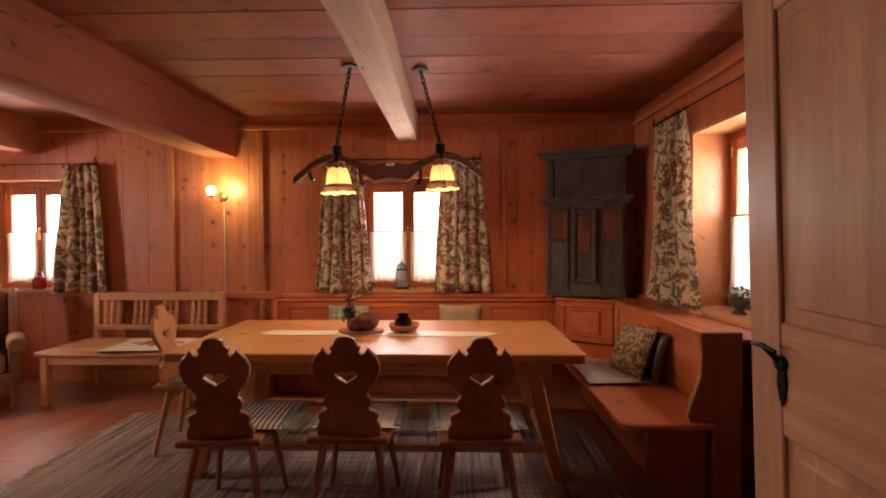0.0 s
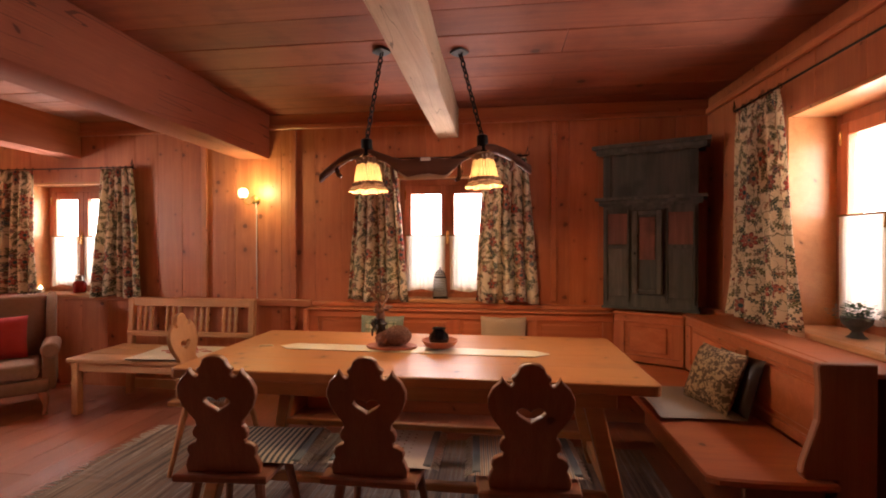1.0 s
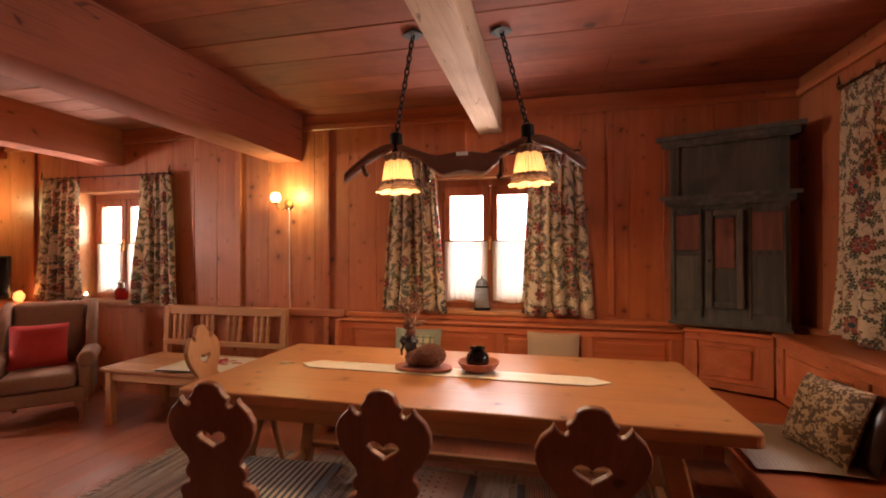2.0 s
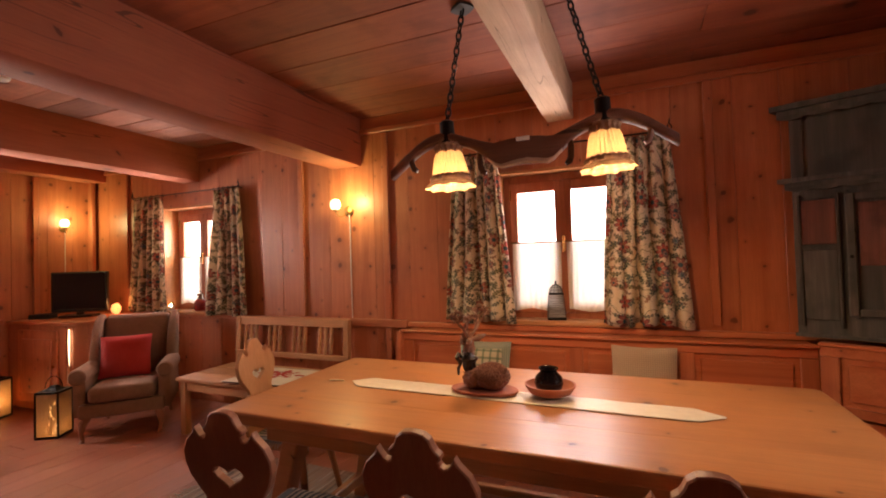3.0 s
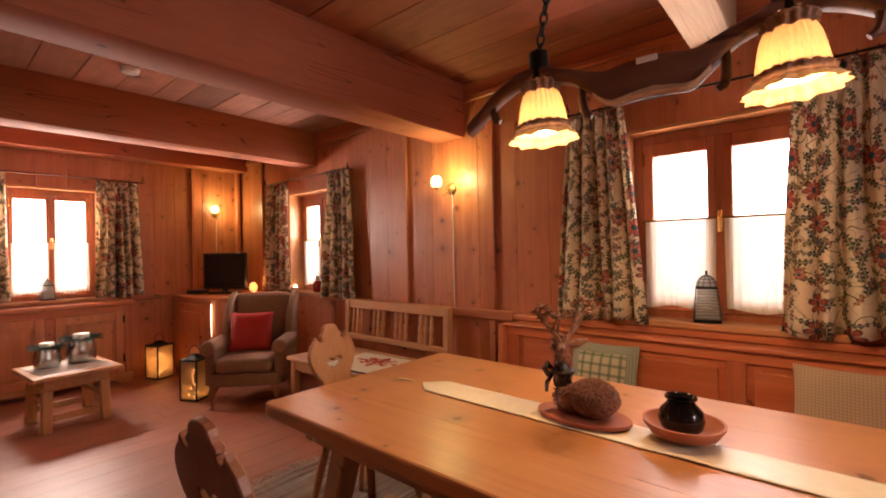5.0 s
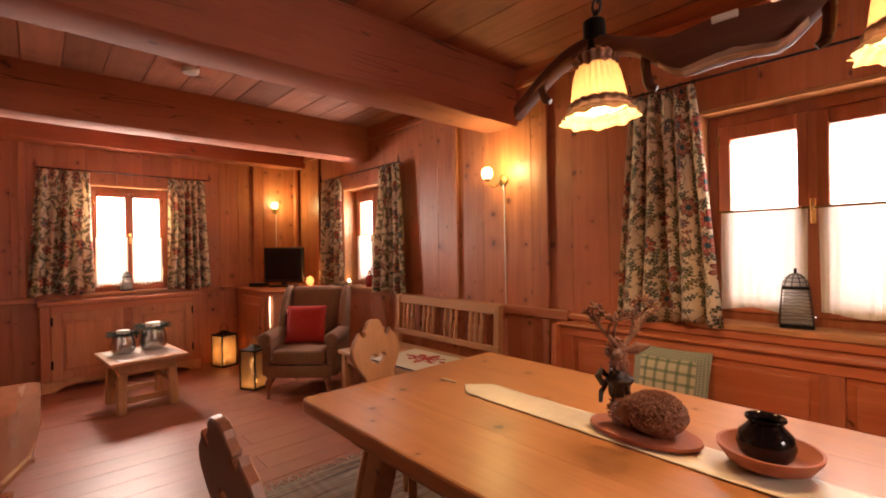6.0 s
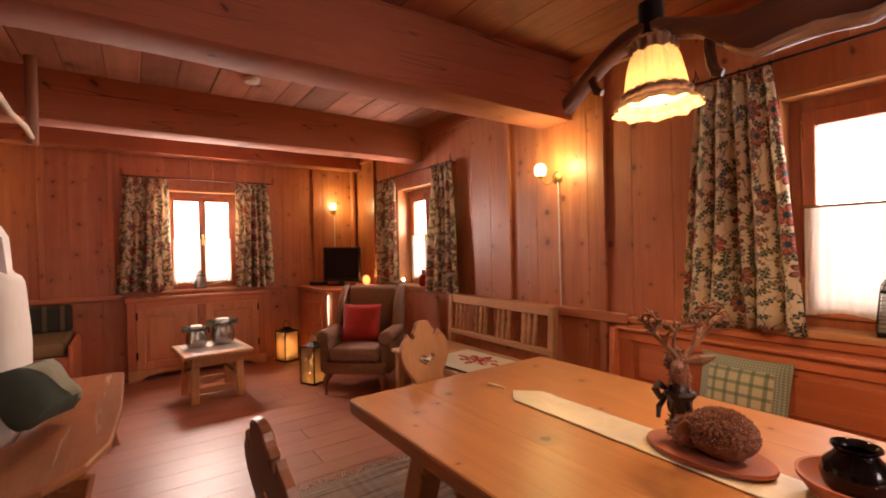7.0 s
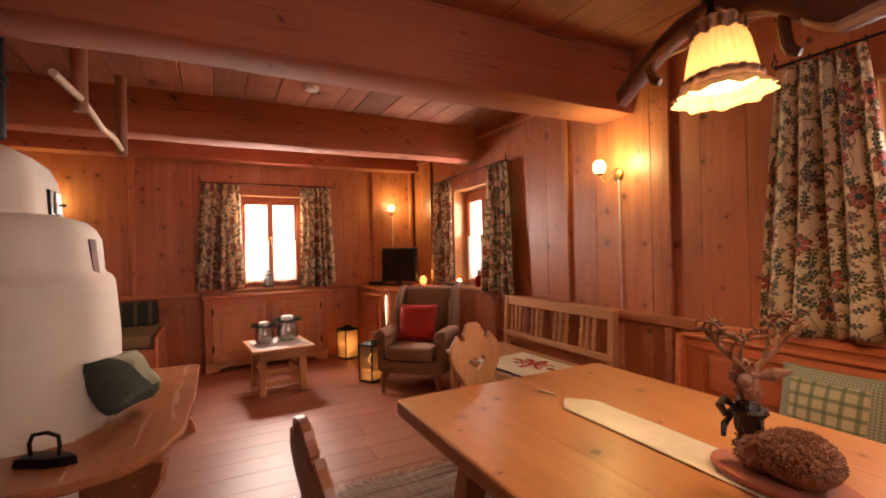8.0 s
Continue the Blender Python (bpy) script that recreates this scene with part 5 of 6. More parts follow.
def plaster_oven():
    t = thing("plaster_oven", pose(0, 0, 0), "white lime-plastered masonry oven with a stepped rounded top", "oven")
    rows = [(0.0, 0.0)] + [(0.1 * k, 0.003 * k) for k in range(1, 12)] + [(1.155, 0.038), (1.185, 0.052), (1.205, 0.078), (1.225, 0.088)] + [(1.26, 0.09), (1.32, 0.095), (1.40, 0.10), (1.46, 0.125), (1.50, 0.16), (1.52, 0.22), (1.53, 0.35)]
    part("firebox", round_box(-4.46, -3.06, 0.80, 2.045, rows, 0.52, 12), M_OVEN, t, "", True)
    rows = [(1.48, 0.0), (1.55, 0.0), (1.65, 0.005), (1.74, 0.015), (1.82, 0.05), (1.87, 0.11), (1.91, 0.20), (1.93, 0.32)]
    part("dome", round_box(-4.25, -3.28, 0.92, 1.745, rows, 0.28, 10), M_OVEN, t, "", True)
    at = pose(*HATCH, -1, 0, 180)
    hatch = part("cleaning_hatch", box(-0.085, 0.075, -0.018, 0.010, -0.070, 0.070, 0.004, None, at), M_IRON, t, "small black iron hatch")
    part("hatch_door", box(-0.025, 0.068, -0.028, -0.019, -0.062, 0.062, 0.004, None, at), M_WHITE, hatch, "white hatch door")
    part("hatch_knob", tube([(0, 0, 0), (0, 0, 0.03)], [0.006, 0.009], 10, None), M_IRON, hatch, "black knob", True).matrix_basis = at @ pose(0.03, -0.028, -0.01, 90)
    part("flue_pipe", lathe([(0.07, 1.92), (0.07, 2.2), (0.085, 2.2), (0.085, 2.24), (0.07, 2.24), (0.07, H - 0.004)], 18, None, pose(-3.62, 1.54, 0)), M_IRON, t, "black iron flue pipe", True)
    return t


plaster_oven()
pic = part("wall_tile", box(-0.052, 0.052, -0.008, 0.0, -0.10, 0.10, 0.004), M_RED_OLD)
pic.matrix_basis = pose(-3.66, 1.953, 1.295, -5, 0, 176)
tagged(pic, "small brown relief tile set in the plaster", "tile")


def oven_bench():
    t = thing("oven_bench", pose(0, 0, 0), "worn curved wooden bench round the plaster oven", "bench")
    out = [(-4.44, 2.05), (-4.44, 2.40), (-4.40, 2.44), (-3.55, 2.44), (-3.02, 2.41), (-2.80, 2.34), (-2.67, 2.22), (-2.62, 2.05), (-2.62, 0.80), (-3.05, 0.80), (-3.05, 1.85), (-3.10, 1.97), (-3.25, 2.05)]
    b = slab(out, 0.04, 0.010)
    bmesh.ops.transform(b, matrix=Matrix(((1, 0, 0, 0), (0, 0, 1, 0), (0, 1, 0, 0.43), (0, 0, 0, 1))), verts=b.verts)
    part("seat", b, M_BENCH_WORN, t)
    prof = [(0, 0), (0.36, 0), (0.34, 0.08), (0.30, 0.14), (0.31, 0.26), (0.36, 0.34), (0.38, 0.429), (0, 0.429)]
    part("support", slab(prof, 0.04, 0.004, None, pose(-2.95, 2.02, 0, 0, 0, 60)), M_BENCH_WORN, t)
    part("support", slab(prof, 0.04, 0.004, None, pose(-4.30, 2.05, 0, 0, 0, 90)), M_BENCH_WORN, t)
    part("support", slab(prof, 0.04, 0.004, None, pose(-3.02, 1.2, 0, 0, 0, 0)), M_BENCH_WORN, t)
    return t


M_BENCH_WORN = wood("worn_bench", (0.44, 0.165, 0.073), (0.49, 0.198, 0.090), 0, 0.3, 0.24, wear=0.22)
oven_bench()


# ---- open door ----
def plank_door():
    t = thing("door_1", pose(0.428, 1.06, 0, 0, 0, 90) @ pose(0, 0, 0, -2.2), "open panelled light pine door with black iron handle", "door", kind="structure")
    # local x: from the hinge to the free edge, local y: face towards the room's west
    w, h, d = 0.962, 2.06, 0.045
    st = 0.115
    part("stile", box(0, st, 0, d, 0.008, h, 0.004), M_DOOR_Z, t)
    part("stile", box(w - st, w, 0, d, 0.008, h, 0.004), M_DOOR_Z, t)
    for z0, z1 in ((0.008, 0.20), (0.87, 1.16), (h - 0.12, h)):
        part("rail", box(st + 0.001, w - st - 0.001, 0, d, z0, z1, 0.004), M_DOOR_X, t)
    for z0, z1 in ((0.20, 0.87), (1.16, h - 0.12)):
        b = box(st - 0.005, w - st + 0.005, 0.012, d - 0.012, z0 - 0.005, z1 + 0.005, 0.0)
        box(st + 0.035, w - st - 0.035, 0.005, d - 0.005, z0 + 0.035, z1 - 0.035, 0.010, b)
        part("panel", b, M_DOOR_Z, t)
    hx = w - 0.122
    b = slab([(-0.010, 0.045), (0.0, 0.055), (0.010, 0.045), (0.015, 0.015), (0.016, -0.01), (0.010, -0.04), (0.0, -0.065), (-0.010, -0.04), (-0.016, -0.01), (-0.015, 0.015)], 0.005, 0.001, None, pose(hx, d + 0.001, 1.01))
    tube([(hx, d + 0.004, 1.058), (hx, d + 0.048, 1.105)], [0.009, 0.008], 8, b)
    tube([(hx + 0.03, d + 0.05, 1.103), (hx, d + 0.052, 1.106), (hx - 0.045, d + 0.05, 1.10)], [0.006, 0.007, 0.005], 8, b)
    lathe([(0.0, 0.0), (0.02, 0.0), (0.018, 0.012), (0.0, 0.016)], 14, b, pose(hx, d + 0.001, 1.058, -90))
    part("door_handle", b, M_IRON, t, "black wrought iron handle and plate")
    for z in (0.3, 1.75):
        part("hinge", lathe([(0.009, 0), (0.011, 0.01), (0.011, 0.1), (0.009, 0.11)], 10, None, pose(-0.012, d / 2, z)), M_IRON, t, "", True)
    return t


plank_door()


# ---- things on the table ----
run = bmesh.new()
grid = []
for i in range(101):
    x = -1.775 + 1.575 * i / 100
    mid = 3.645 - 0.012 * math.sin((x + 1.0) * 2)
    half = min(0.073, 0.004 + max(0.0, x + 1.775) * 0.95, 0.004 + max(0.0, -0.20 - x) * 0.75)
    row = []
    for j in range(13):
        u = j / 6 - 1
        z = 0.7565 + 0.0040 * max(0.0, noise.noise(Vector((x * 7, u * 1.1, 2.0)))) + 0.0022 * max(0.0, noise.noise(Vector((x * 19 + u * 2, u * 2.2, 7.0))))
        row.append(run.verts.new((x, mid + u * half, z)))
    grid.append(row)
for p, q in zip(grid, grid[1:]):
    for j in range(12):
        run.faces.new((p[j], q[j], q[j + 1], p[j + 1]))
runner = tagged(part("table_runner", run, M_RUNNER, None, "", True), "narrow crumpled cream table runner lying along the table", "table runner")
hem = runner.modifiers.new("thickness", "SOLIDIFY")
hem.thickness = 0.0018
b = tube([(-1.90, 3.640, 0.7545), (-1.86, 3.648, 0.7545), (-1.82, 3.652, 0.7545)], [0.004, 0.006, 0.003], 8)
tagged(part("runner_tassel", b, M_RUNNER, None, "", True), "small cream tassel lying on the table", "tassel")

tray = lathe([(0.0, 0.0), (0.145, 0.0), (0.150, 0.006), (0.148, 0.012), (0.0, 0.012)], 40, None, pose(-1.10, 3.672, 0.7615) @ Matrix.Diagonal((1, 0.62, 1, 1)))
tagged(part("oval_tray", tray, M_CLEAY, None, "", True), "flat oval terracotta-coloured tray on the table runner", "tray")


def blob(bm, c, r, seed, rough=0.06, sub=3, slot=0):
    b = bmesh.new()
    bmesh.ops.create_icosphere(b, subdivisions=sub, radius=1.0)
    for v in b.verts:
        n = 1 + rough * noise.noise(v.co * 9 + Vector((seed, 0, 0))) + rough * 0.8 * noise.noise(v.co * 22 + Vector((seed, 5, 0)))
        v.co = Vector((v.co.x * r[0], v.co.y * r[1], v.co.z * r[2])) * n + Vector(c)
    for fc in b.faces:
        fc.material_index = slot
    return merge(bm, b)


def husks(name):
    """Seed husks: each its own tone."""
    m, nt, b = shader(name, 0.55)
    r = node(nt, "ShaderNodeNewGeometry").outputs["Random Per Island"]
    c = blend(nt, r, (0.15, 0.050, 0.028), (0.42, 0.19, 0.11))
    at = node(nt, "ShaderNodeTexCoord").outputs["Object"]
    c = blend(nt, calc(nt, "MULTIPLY", noise_of(nt, at, 120.0), 0.5), c, (0.10, 0.035, 0.02))
    nt.links.new(c, b.inputs["Base Color"])
    relief(nt, b, noise_of(nt, at, 240.0, 2.0), 0.5, 0.003)
    return m


M_HUSK = husks("seed_husks")
M_DARKBOW = plain("dark_ribbon", (0.03, 0.014, 0.010), 0.35)
M_TWIG = plain("twig", (0.24, 0.105, 0.055), 0.75, 0.0, 0.4, 120.0, 0.6)


def deer_figurine():
    """A lying deer covered in seed husks: one plain mesh."""
    b = bmesh.new()
    blob(b, (0.032, 0, 0.052), (0.088, 0.070, 0.054), 1, 0.08, 4)
    blob(b, (-0.055, -0.005, 0.040), (0.062, 0.050, 0.044), 2, 0.16, 3)
    blob(b, (-0.088, 0.0, 0.105), (0.034, 0.032, 0.055), 3, 0.2, 3, 1)
    blob(b, (-0.088, 0.0, 0.170), (0.026, 0.024, 0.050), 4, 0.2, 3)
    blob(b, (-0.104, -0.004, 0.192), (0.032, 0.020, 0.019), 5, 0.15, 3)
    rr = random.Random(5)
    # husks standing off the body
    for i in range(2400):
        th, ph = rr.uniform(0, 2 * math.pi), rr.uniform(0.05, 1.75)
        n = Vector((math.sin(ph) * math.cos(th), math.sin(ph) * math.sin(th), math.cos(ph)))
        p = Vector((0.032 + n.x * 0.088, n.y * 0.070, 0.052 + n.z * 0.054))
        s = n.orthogonal().normalized() * 0.0036
        u = n.cross(s).normalized() * 0.0030
        q = [b.verts.new(p + s), b.verts.new(p + u), b.verts.new(p - s), b.verts.new(p - u)]
        tip = b.verts.new(p + n * 0.0038 + Vector((rr.uniform(-0.003, 0.003), rr.uniform(-0.003, 0.003), rr.uniform(-0.003, 0.003))))
        for k in range(4):
            b.faces.new((q[k], q[(k + 1) % 4], tip))
    # husks on head, neck and breast
    for c, r, n_h in (((-0.098, -0.002, 0.203), (0.030, 0.026, 0.030), 300), ((-0.088, 0.0, 0.160), (0.028, 0.026, 0.040), 160), ((-0.055, -0.005, 0.040), (0.062, 0.050, 0.044), 320)):
        for i in range(n_h):
            n = Vector((rr.gauss(0, 1), rr.gauss(0, 1), rr.gauss(0, 1))).normalized()
            p = Vector((c[0] + n.x * r[0], c[1] + n.y * r[1], c[2] + n.z * r[2]))
            if p.z < 0.003:
                continue
            s = n.orthogonal().normalized() * 0.0045
            u = n.cross(s).normalized() * 0.0027
            q = [b.verts.new(p + s), b.verts.new(p + u), b.verts.new(p - s), b.verts.new(p - u)]
            tip = b.verts.new(p + n * 0.005 + Vector((rr.uniform(-0.005, 0.005), rr.uniform(-0.005, 0.005), rr.uniform(-0.005, 0.005))))
            for k in range(4):
                b.faces.new((q[k], q[(k + 1) % 4], tip))
    # ears
    n_twig = len(b.faces)
    for s in (-1, 1):
        tube([(-0.085, s * 0.018, 0.195), (-0.06, s * 0.05, 0.20), (-0.035, s * 0.085, 0.208)], [0.007, 0.017, 0.004], 8, b)
    # antlers
    for s in (-1, 1):
        main = [Vector((-0.085, s * 0.012, 0.205)), Vector((-0.078, s * 0.042, 0.230)), Vector((-0.072, s * 0.080, 0.252)), Vector((-0.085, s * 0.108, 0.282)), Vector((-0.10, s * 0.112, 0.312))]
        tube(main, [0.0085, 0.0075, 0.0070, 0.006, 0.004], 7, b)
        for i, d in ((1, (0.015, 0.0, 0.06)), (2, (0.035, 0.02, 0.045)), (3, (-0.035, 0.01, 0.03)), (3, (0.03, 0.02, 0.03)), (2, (-0.045, 0.0, 0.035)), (4, (0.02, 0.01, 0.015))):
            p = main[i]
            e = p + Vector((d[0], s * d[1], d[2]))
            tube([p, (p + e) / 2 + Vector((0, s * 0.006, 0.006)), e], [0.005, 0.0045, 0.0025], 6, b)
            for k in range(9):
                g = e + Vector((rr.uniform(-0.024, 0.024), rr.uniform(-0.024, 0.024), rr.uniform(-0.006, 0.02)))
                tube([e, g], [0.0048, 0.0030], 5, b)
    # ribbon bow at the neck
    n_before = len(b.faces)
    for s in (-1, 1):
        loop = [(-0.12, s * 0.004, 0.118), (-0.135, s * 0.03, 0.14), (-0.13, s * 0.05, 0.13), (-0.125, s * 0.04, 0.11), (-0.12, s * 0.004, 0.116)]
        tube(loop, [0.004, 0.011, 0.012, 0.009, 0.004], 6, b)
        tube([(-0.12, s * 0.004, 0.116), (-0.135, s * 0.03, 0.08), (-0.13, s * 0.04, 0.055)], [0.004, 0.009, 0.006], 6, b)
    tube([(-0.088 + 0.036 * math.cos(a), 0.034 * math.sin(a), 0.118) for a in [k * math.pi / 6 for k in range(13)]], 0.009, 6, b)
    b.faces.ensure_lookup_table()
    for fc in b.faces[n_before:]:
        fc.material_index = 1
    for fc in b.faces[n_twig:n_before]:
        fc.material_index = 2
    ob = part("deer_figurine", b, (M_HUSK, M_DARKBOW, M_TWIG), None, "", False)
    ob.matrix_basis = pose(-1.090, 3.670, 0.7735, 0, 0, -4) @ Matrix.Diagonal((0.87, 1.0, 1.04, 1.0))
    return tagged(ob, "brown lying deer figurine of seed husks with twig antlers", "figurine")


deer_figurine()
bowl = lathe([(0.0, 0.0), (0.055, 0.0), (0.085, 0.012), (0.103, 0.038), (0.105, 0.046), (0.098, 0.046), (0.082, 0.022), (0.055, 0.012), (0.0, 0.011)], 40)
o = part("clay_bowl", bowl, M_CLEAY, None, "", True)
o.matrix_basis = pose(-0.820, 3.700, 0.7615)
tagged(o, "shallow terracotta bowl on the table", "bowl")
jar = lathe([(0.0, 0.0), (0.038, 0.0), (0.054, 0.015), (0.060, 0.035), (0.054, 0.058), (0.038, 0.073), (0.034, 0.080), (0.042, 0.088), (0.041, 0.092), (0.034, 0.088), (0.030, 0.080), (0.034, 0.070), (0.046, 0.045), (0.0, 0.012)], 32)
o = part("glazed_jar", jar, M_GLAZE, None, "", True)
o.matrix_basis = pose(-0.825, 3.700, 0.7735) @ Matrix.Diagonal((1.0, 1.0, 1.1, 1.0))
tagged(o, "small round black glazed jar standing in the clay bowl", "jar")

# ---- cushions on the corner bench ----
M_TARTAN = tartan("green_tartan", (0.48, 0.42, 0.28), (0.045, 0.11, 0.06), (0, 1), 0.05, 0.3)
M_GREEN_FINE = tartan("fine_green_check", (0.42, 0.40, 0.30), (0.12, 0.17, 0.12), (0, 1), 0.012, 0.5)
M_BEIGE_FINE = tartan("beige_check", (0.50, 0.35, 0.22), (0.30, 0.20, 0.125), (0, 1), 0.012, 0.5)
M_PATTERN = speckled("patterned_brown_cloth", (0.10, 0.065, 0.04), (0.44, 0.31, 0.18), 48.0)
t = thing("tartan_cushion", pose(-1.445, 4.735, 0.595, 74, 0, 0), "green checked cushion with a plain border leaning on the bench back", "cushion")
part("cover", cushion(0.37, 0.36, 0.10), M_GREEN_FINE, t, "", True)
fr = cushion(0.30, 0.285, 0.095, pose(0, 0, 0.014), None, 1.15)
part("front_panel", fr, M_TARTAN, t, "green and cream tartan panel", True)
o = part("beige_cushion", cushion(0.37, 0.34, 0.11), M_BEIGE_FINE, None, "", True)
o.matrix_basis = pose(-0.445, 4.725, 0.615, 73, 0, -3)
tagged(o, "beige fine-checked cushion leaning on the bench back", "cushion")
o = part("bench_pad", cushion(0.42, 0.56, 0.035), M_PAD_C, None, "", True)
o.matrix_basis = pose(0.560, 3.815, 0.468, 0, 0, 0)
tagged(o, "flat striped seat pad lying on the corner bench", "cushion")
o = part("patterned_cushion", cushion(0.34, 0.33, 0.11), M_PATTERN, None, "", True)
o.matrix_basis = pose(0.690, 3.73, 0.636, 68, 0, -77)
tagged(o, "brown patterned cushion leaning on the bench back", "cushion")
o = part("dark_cushion", cushion(0.32, 0.31, 0.07), M_DARKBOW, None, "", True)
o.matrix_basis = pose(0.772, 3.69, 0.626, 72, 0, -78)
tagged(o, "dark cushion behind the patterned cushion on the bench", "cushion")

# ---- rag rug ----
M_RUG = rag_weave("rag_weave")
rug = thing("rag_rug", pose(-1.25, 3.2, 0), "grey-brown striped rag rug with fringes under the table", "rug")
b = bmesh.new()
nx, ny = 60, 70
grid = [[b.verts.new((-1.70 + 3.4 * i / nx, -1.0 + 2.0 * j / ny, 0.005 + 0.0012 * math.sin(j * 2.9) + 0.0012 * noise.noise(Vector((i * 0.3, j * 0.4, 0))))) for j in range(ny + 1)] for i in range(nx + 1)]
for i in range(nx):
    for j in range(ny):
        b.faces.new((grid[i][j], grid[i + 1][j], grid[i + 1][j + 1], grid[i][j + 1]))
part("weave", b, M_RUG, rug)
b = bmesh.new()
for i in range(110):
    y = -0.99 + 1.98 * i / 109
    q = [(-1.695, y, 0.004), (-1.72 - rng.uniform(0, 0.01), y + rng.uniform(-0.015, 0.015), 0.005), (-1.75 - rng.uniform(0, 0.03), y + rng.uniform(-0.025, 0.025), 0.003)]
    tube(q, [0.003, 0.003, 0.002], 5, b)
tagged(part("fringe", b, M_FRINGE, rug), kind="stuff")


# ---- lanterns on sills and floor ----
M_MERCURY = thin_cloth("mercury_glass", (0.66, 0.65, 0.62), 0.35, 0.50)
M_PEWTER = plain("pewter_wire", (0.10, 0.095, 0.09), 0.35, 0.8, 0.2, 60.0, 0.0)
M_AMBER = glow("string_lights", (1.0, 0.50, 0.12), 9.0)
M_FROST = thin_cloth("frosted_pane", (0.56, 0.42, 0.27), 0.6, 0.38)


def sill_lantern(m, k, label):
    t = thing("sill_lantern", m, label, "lantern", "sill lanterns")
    s = 0.058 * k
    part("base", box(-s, s, -s, s, 0, 0.014 * k, 0.002), M_IRON, t)
    rows = [(0.0, 0.015)]
    for i in range(14):
        z, w = 0.016 + 0.0106 * i, 0.054 - 0.0010 * i
        rows += [(w * 0.94, z), (w, z + 0.003), (w, z + 0.0075), (w * 0.94, z + 0.0104)]
    part("glass_body", lathe([(r * 1.36 * k, z * k) for r, z in rows] + [(0.0, 0.166 * k)], 4, None, pose(0, 0, 0, 0, 0, 45)), M_MERCURY, t, "silvery ribbed mercury glass body")
    wr = random.Random(31)
    for i in range(10):
        z = 0.022 + 0.0145 * i
        w = 0.0578 - 0.0835 * (z - 0.012)
        pts = []
        for c in range(4):
            for j in range(6):
                u = -1 + 2 * j / 6
                x, y = ((u, -1), (1, u), (-u, 1), (-1, -u))[c]
                pts.append((x * w * k, y * w * k, (z + 0.0045 * math.sin(3.14159 * (j + i)) + wr.uniform(-0.0035, 0.0035)) * k))
        part("cage_wire", tube(pts + pts[:1], 0.0014 * k, 5), M_PEWTER, t, "thin crimped wire")
    for sx in (-1, 1):
        for sy in (-1, 1):
            part("cage_post", tube([(sx * 0.0585 * k, sy * 0.0585 * k, 0.012 * k), (sx * 0.0455 * k, sy * 0.0455 * k, 0.168 * k)], 0.0018 * k, 5), M_PEWTER, t)
    # domed wire roof on a dark band
    w = 0.046
    band = box(-w * k, w * k, -w * k, w * k, 0.163 * k, 0.176 * k, 0.002)
    part("band", band, M_IRON, t)
    dome = [(w * 1.0, 0.176), (w * 0.92, 0.194), (w * 0.72, 0.211), (w * 0.42, 0.224), (w * 0.14, 0.230)]
    b = lathe([(r * 0.93, z) for r, z in dome] + [(0.0, 0.231)], 16, None, Matrix.Diagonal((k, k, k, 1)))
    part("roof", b, M_MERCURY, t, "silvery glass dome", True)
    for i in range(10):
        a = i * math.pi / 5
        part("roof_wire", tube([(r * k * math.cos(a), r * k * math.sin(a), z * k) for r, z in dome], 0.0015 * k, 5), M_IRON, t)
    for r, z in dome[1:]:
        part("roof_wire", tube([(r * k * math.cos(a), r * k * math.sin(a), z * k) for a in [q * math.pi / 8 for q in range(17)]], 0.0015 * k, 5), M_IRON, t)
    part("finial", tube([(0, 0, 0.228 * k), (0, 0, 0.240 * k), (0, 0, 0.252 * k)], [0.006 * k, 0.006 * k, 0.005 * k], 10), M_IRON, t, "", True)
    return t


sill_lantern(pose(-0.995, 5.045, 0.8915, 0, 0, 12), 1.08, "silver glass lantern with a black roof on the sill")
sill_lantern(pose(XW - 0.045, 3.12, 0.8915, 0, 0, 8), 0.85, "silver glass lantern on the far window sill")
t = thing("red_jar", pose(-4.555, 5.03, 0.8915), "red glass storm jar with a metal top on the sill", "jar")
M_REDGLASS = plain("red_glass", (0.28, 0.012, 0.010), 0.12, 0.0, 0.1, 20.0, 0.0)
part("body", lathe([(0.0, 0.0), (0.045, 0.0), (0.055, 0.02), (0.056, 0.09), (0.045, 0.11), (0.03, 0.12), (0.0, 0.12)], 20), M_REDGLASS, t, "", True)
part("top", lathe([(0.032, 0.115), (0.034, 0.14), (0.028, 0.15), (0.028, 0.17), (0.0, 0.175)], 16), M_STEEL, t, "", True)
part("handle", tube([(0.05, 0, 0.10), (0.045, 0, 0.17), (0.0, 0, 0.20), (-0.045, 0, 0.17), (-0.05, 0, 0.10)], 0.003, 6), M_IRON, t, "", True)


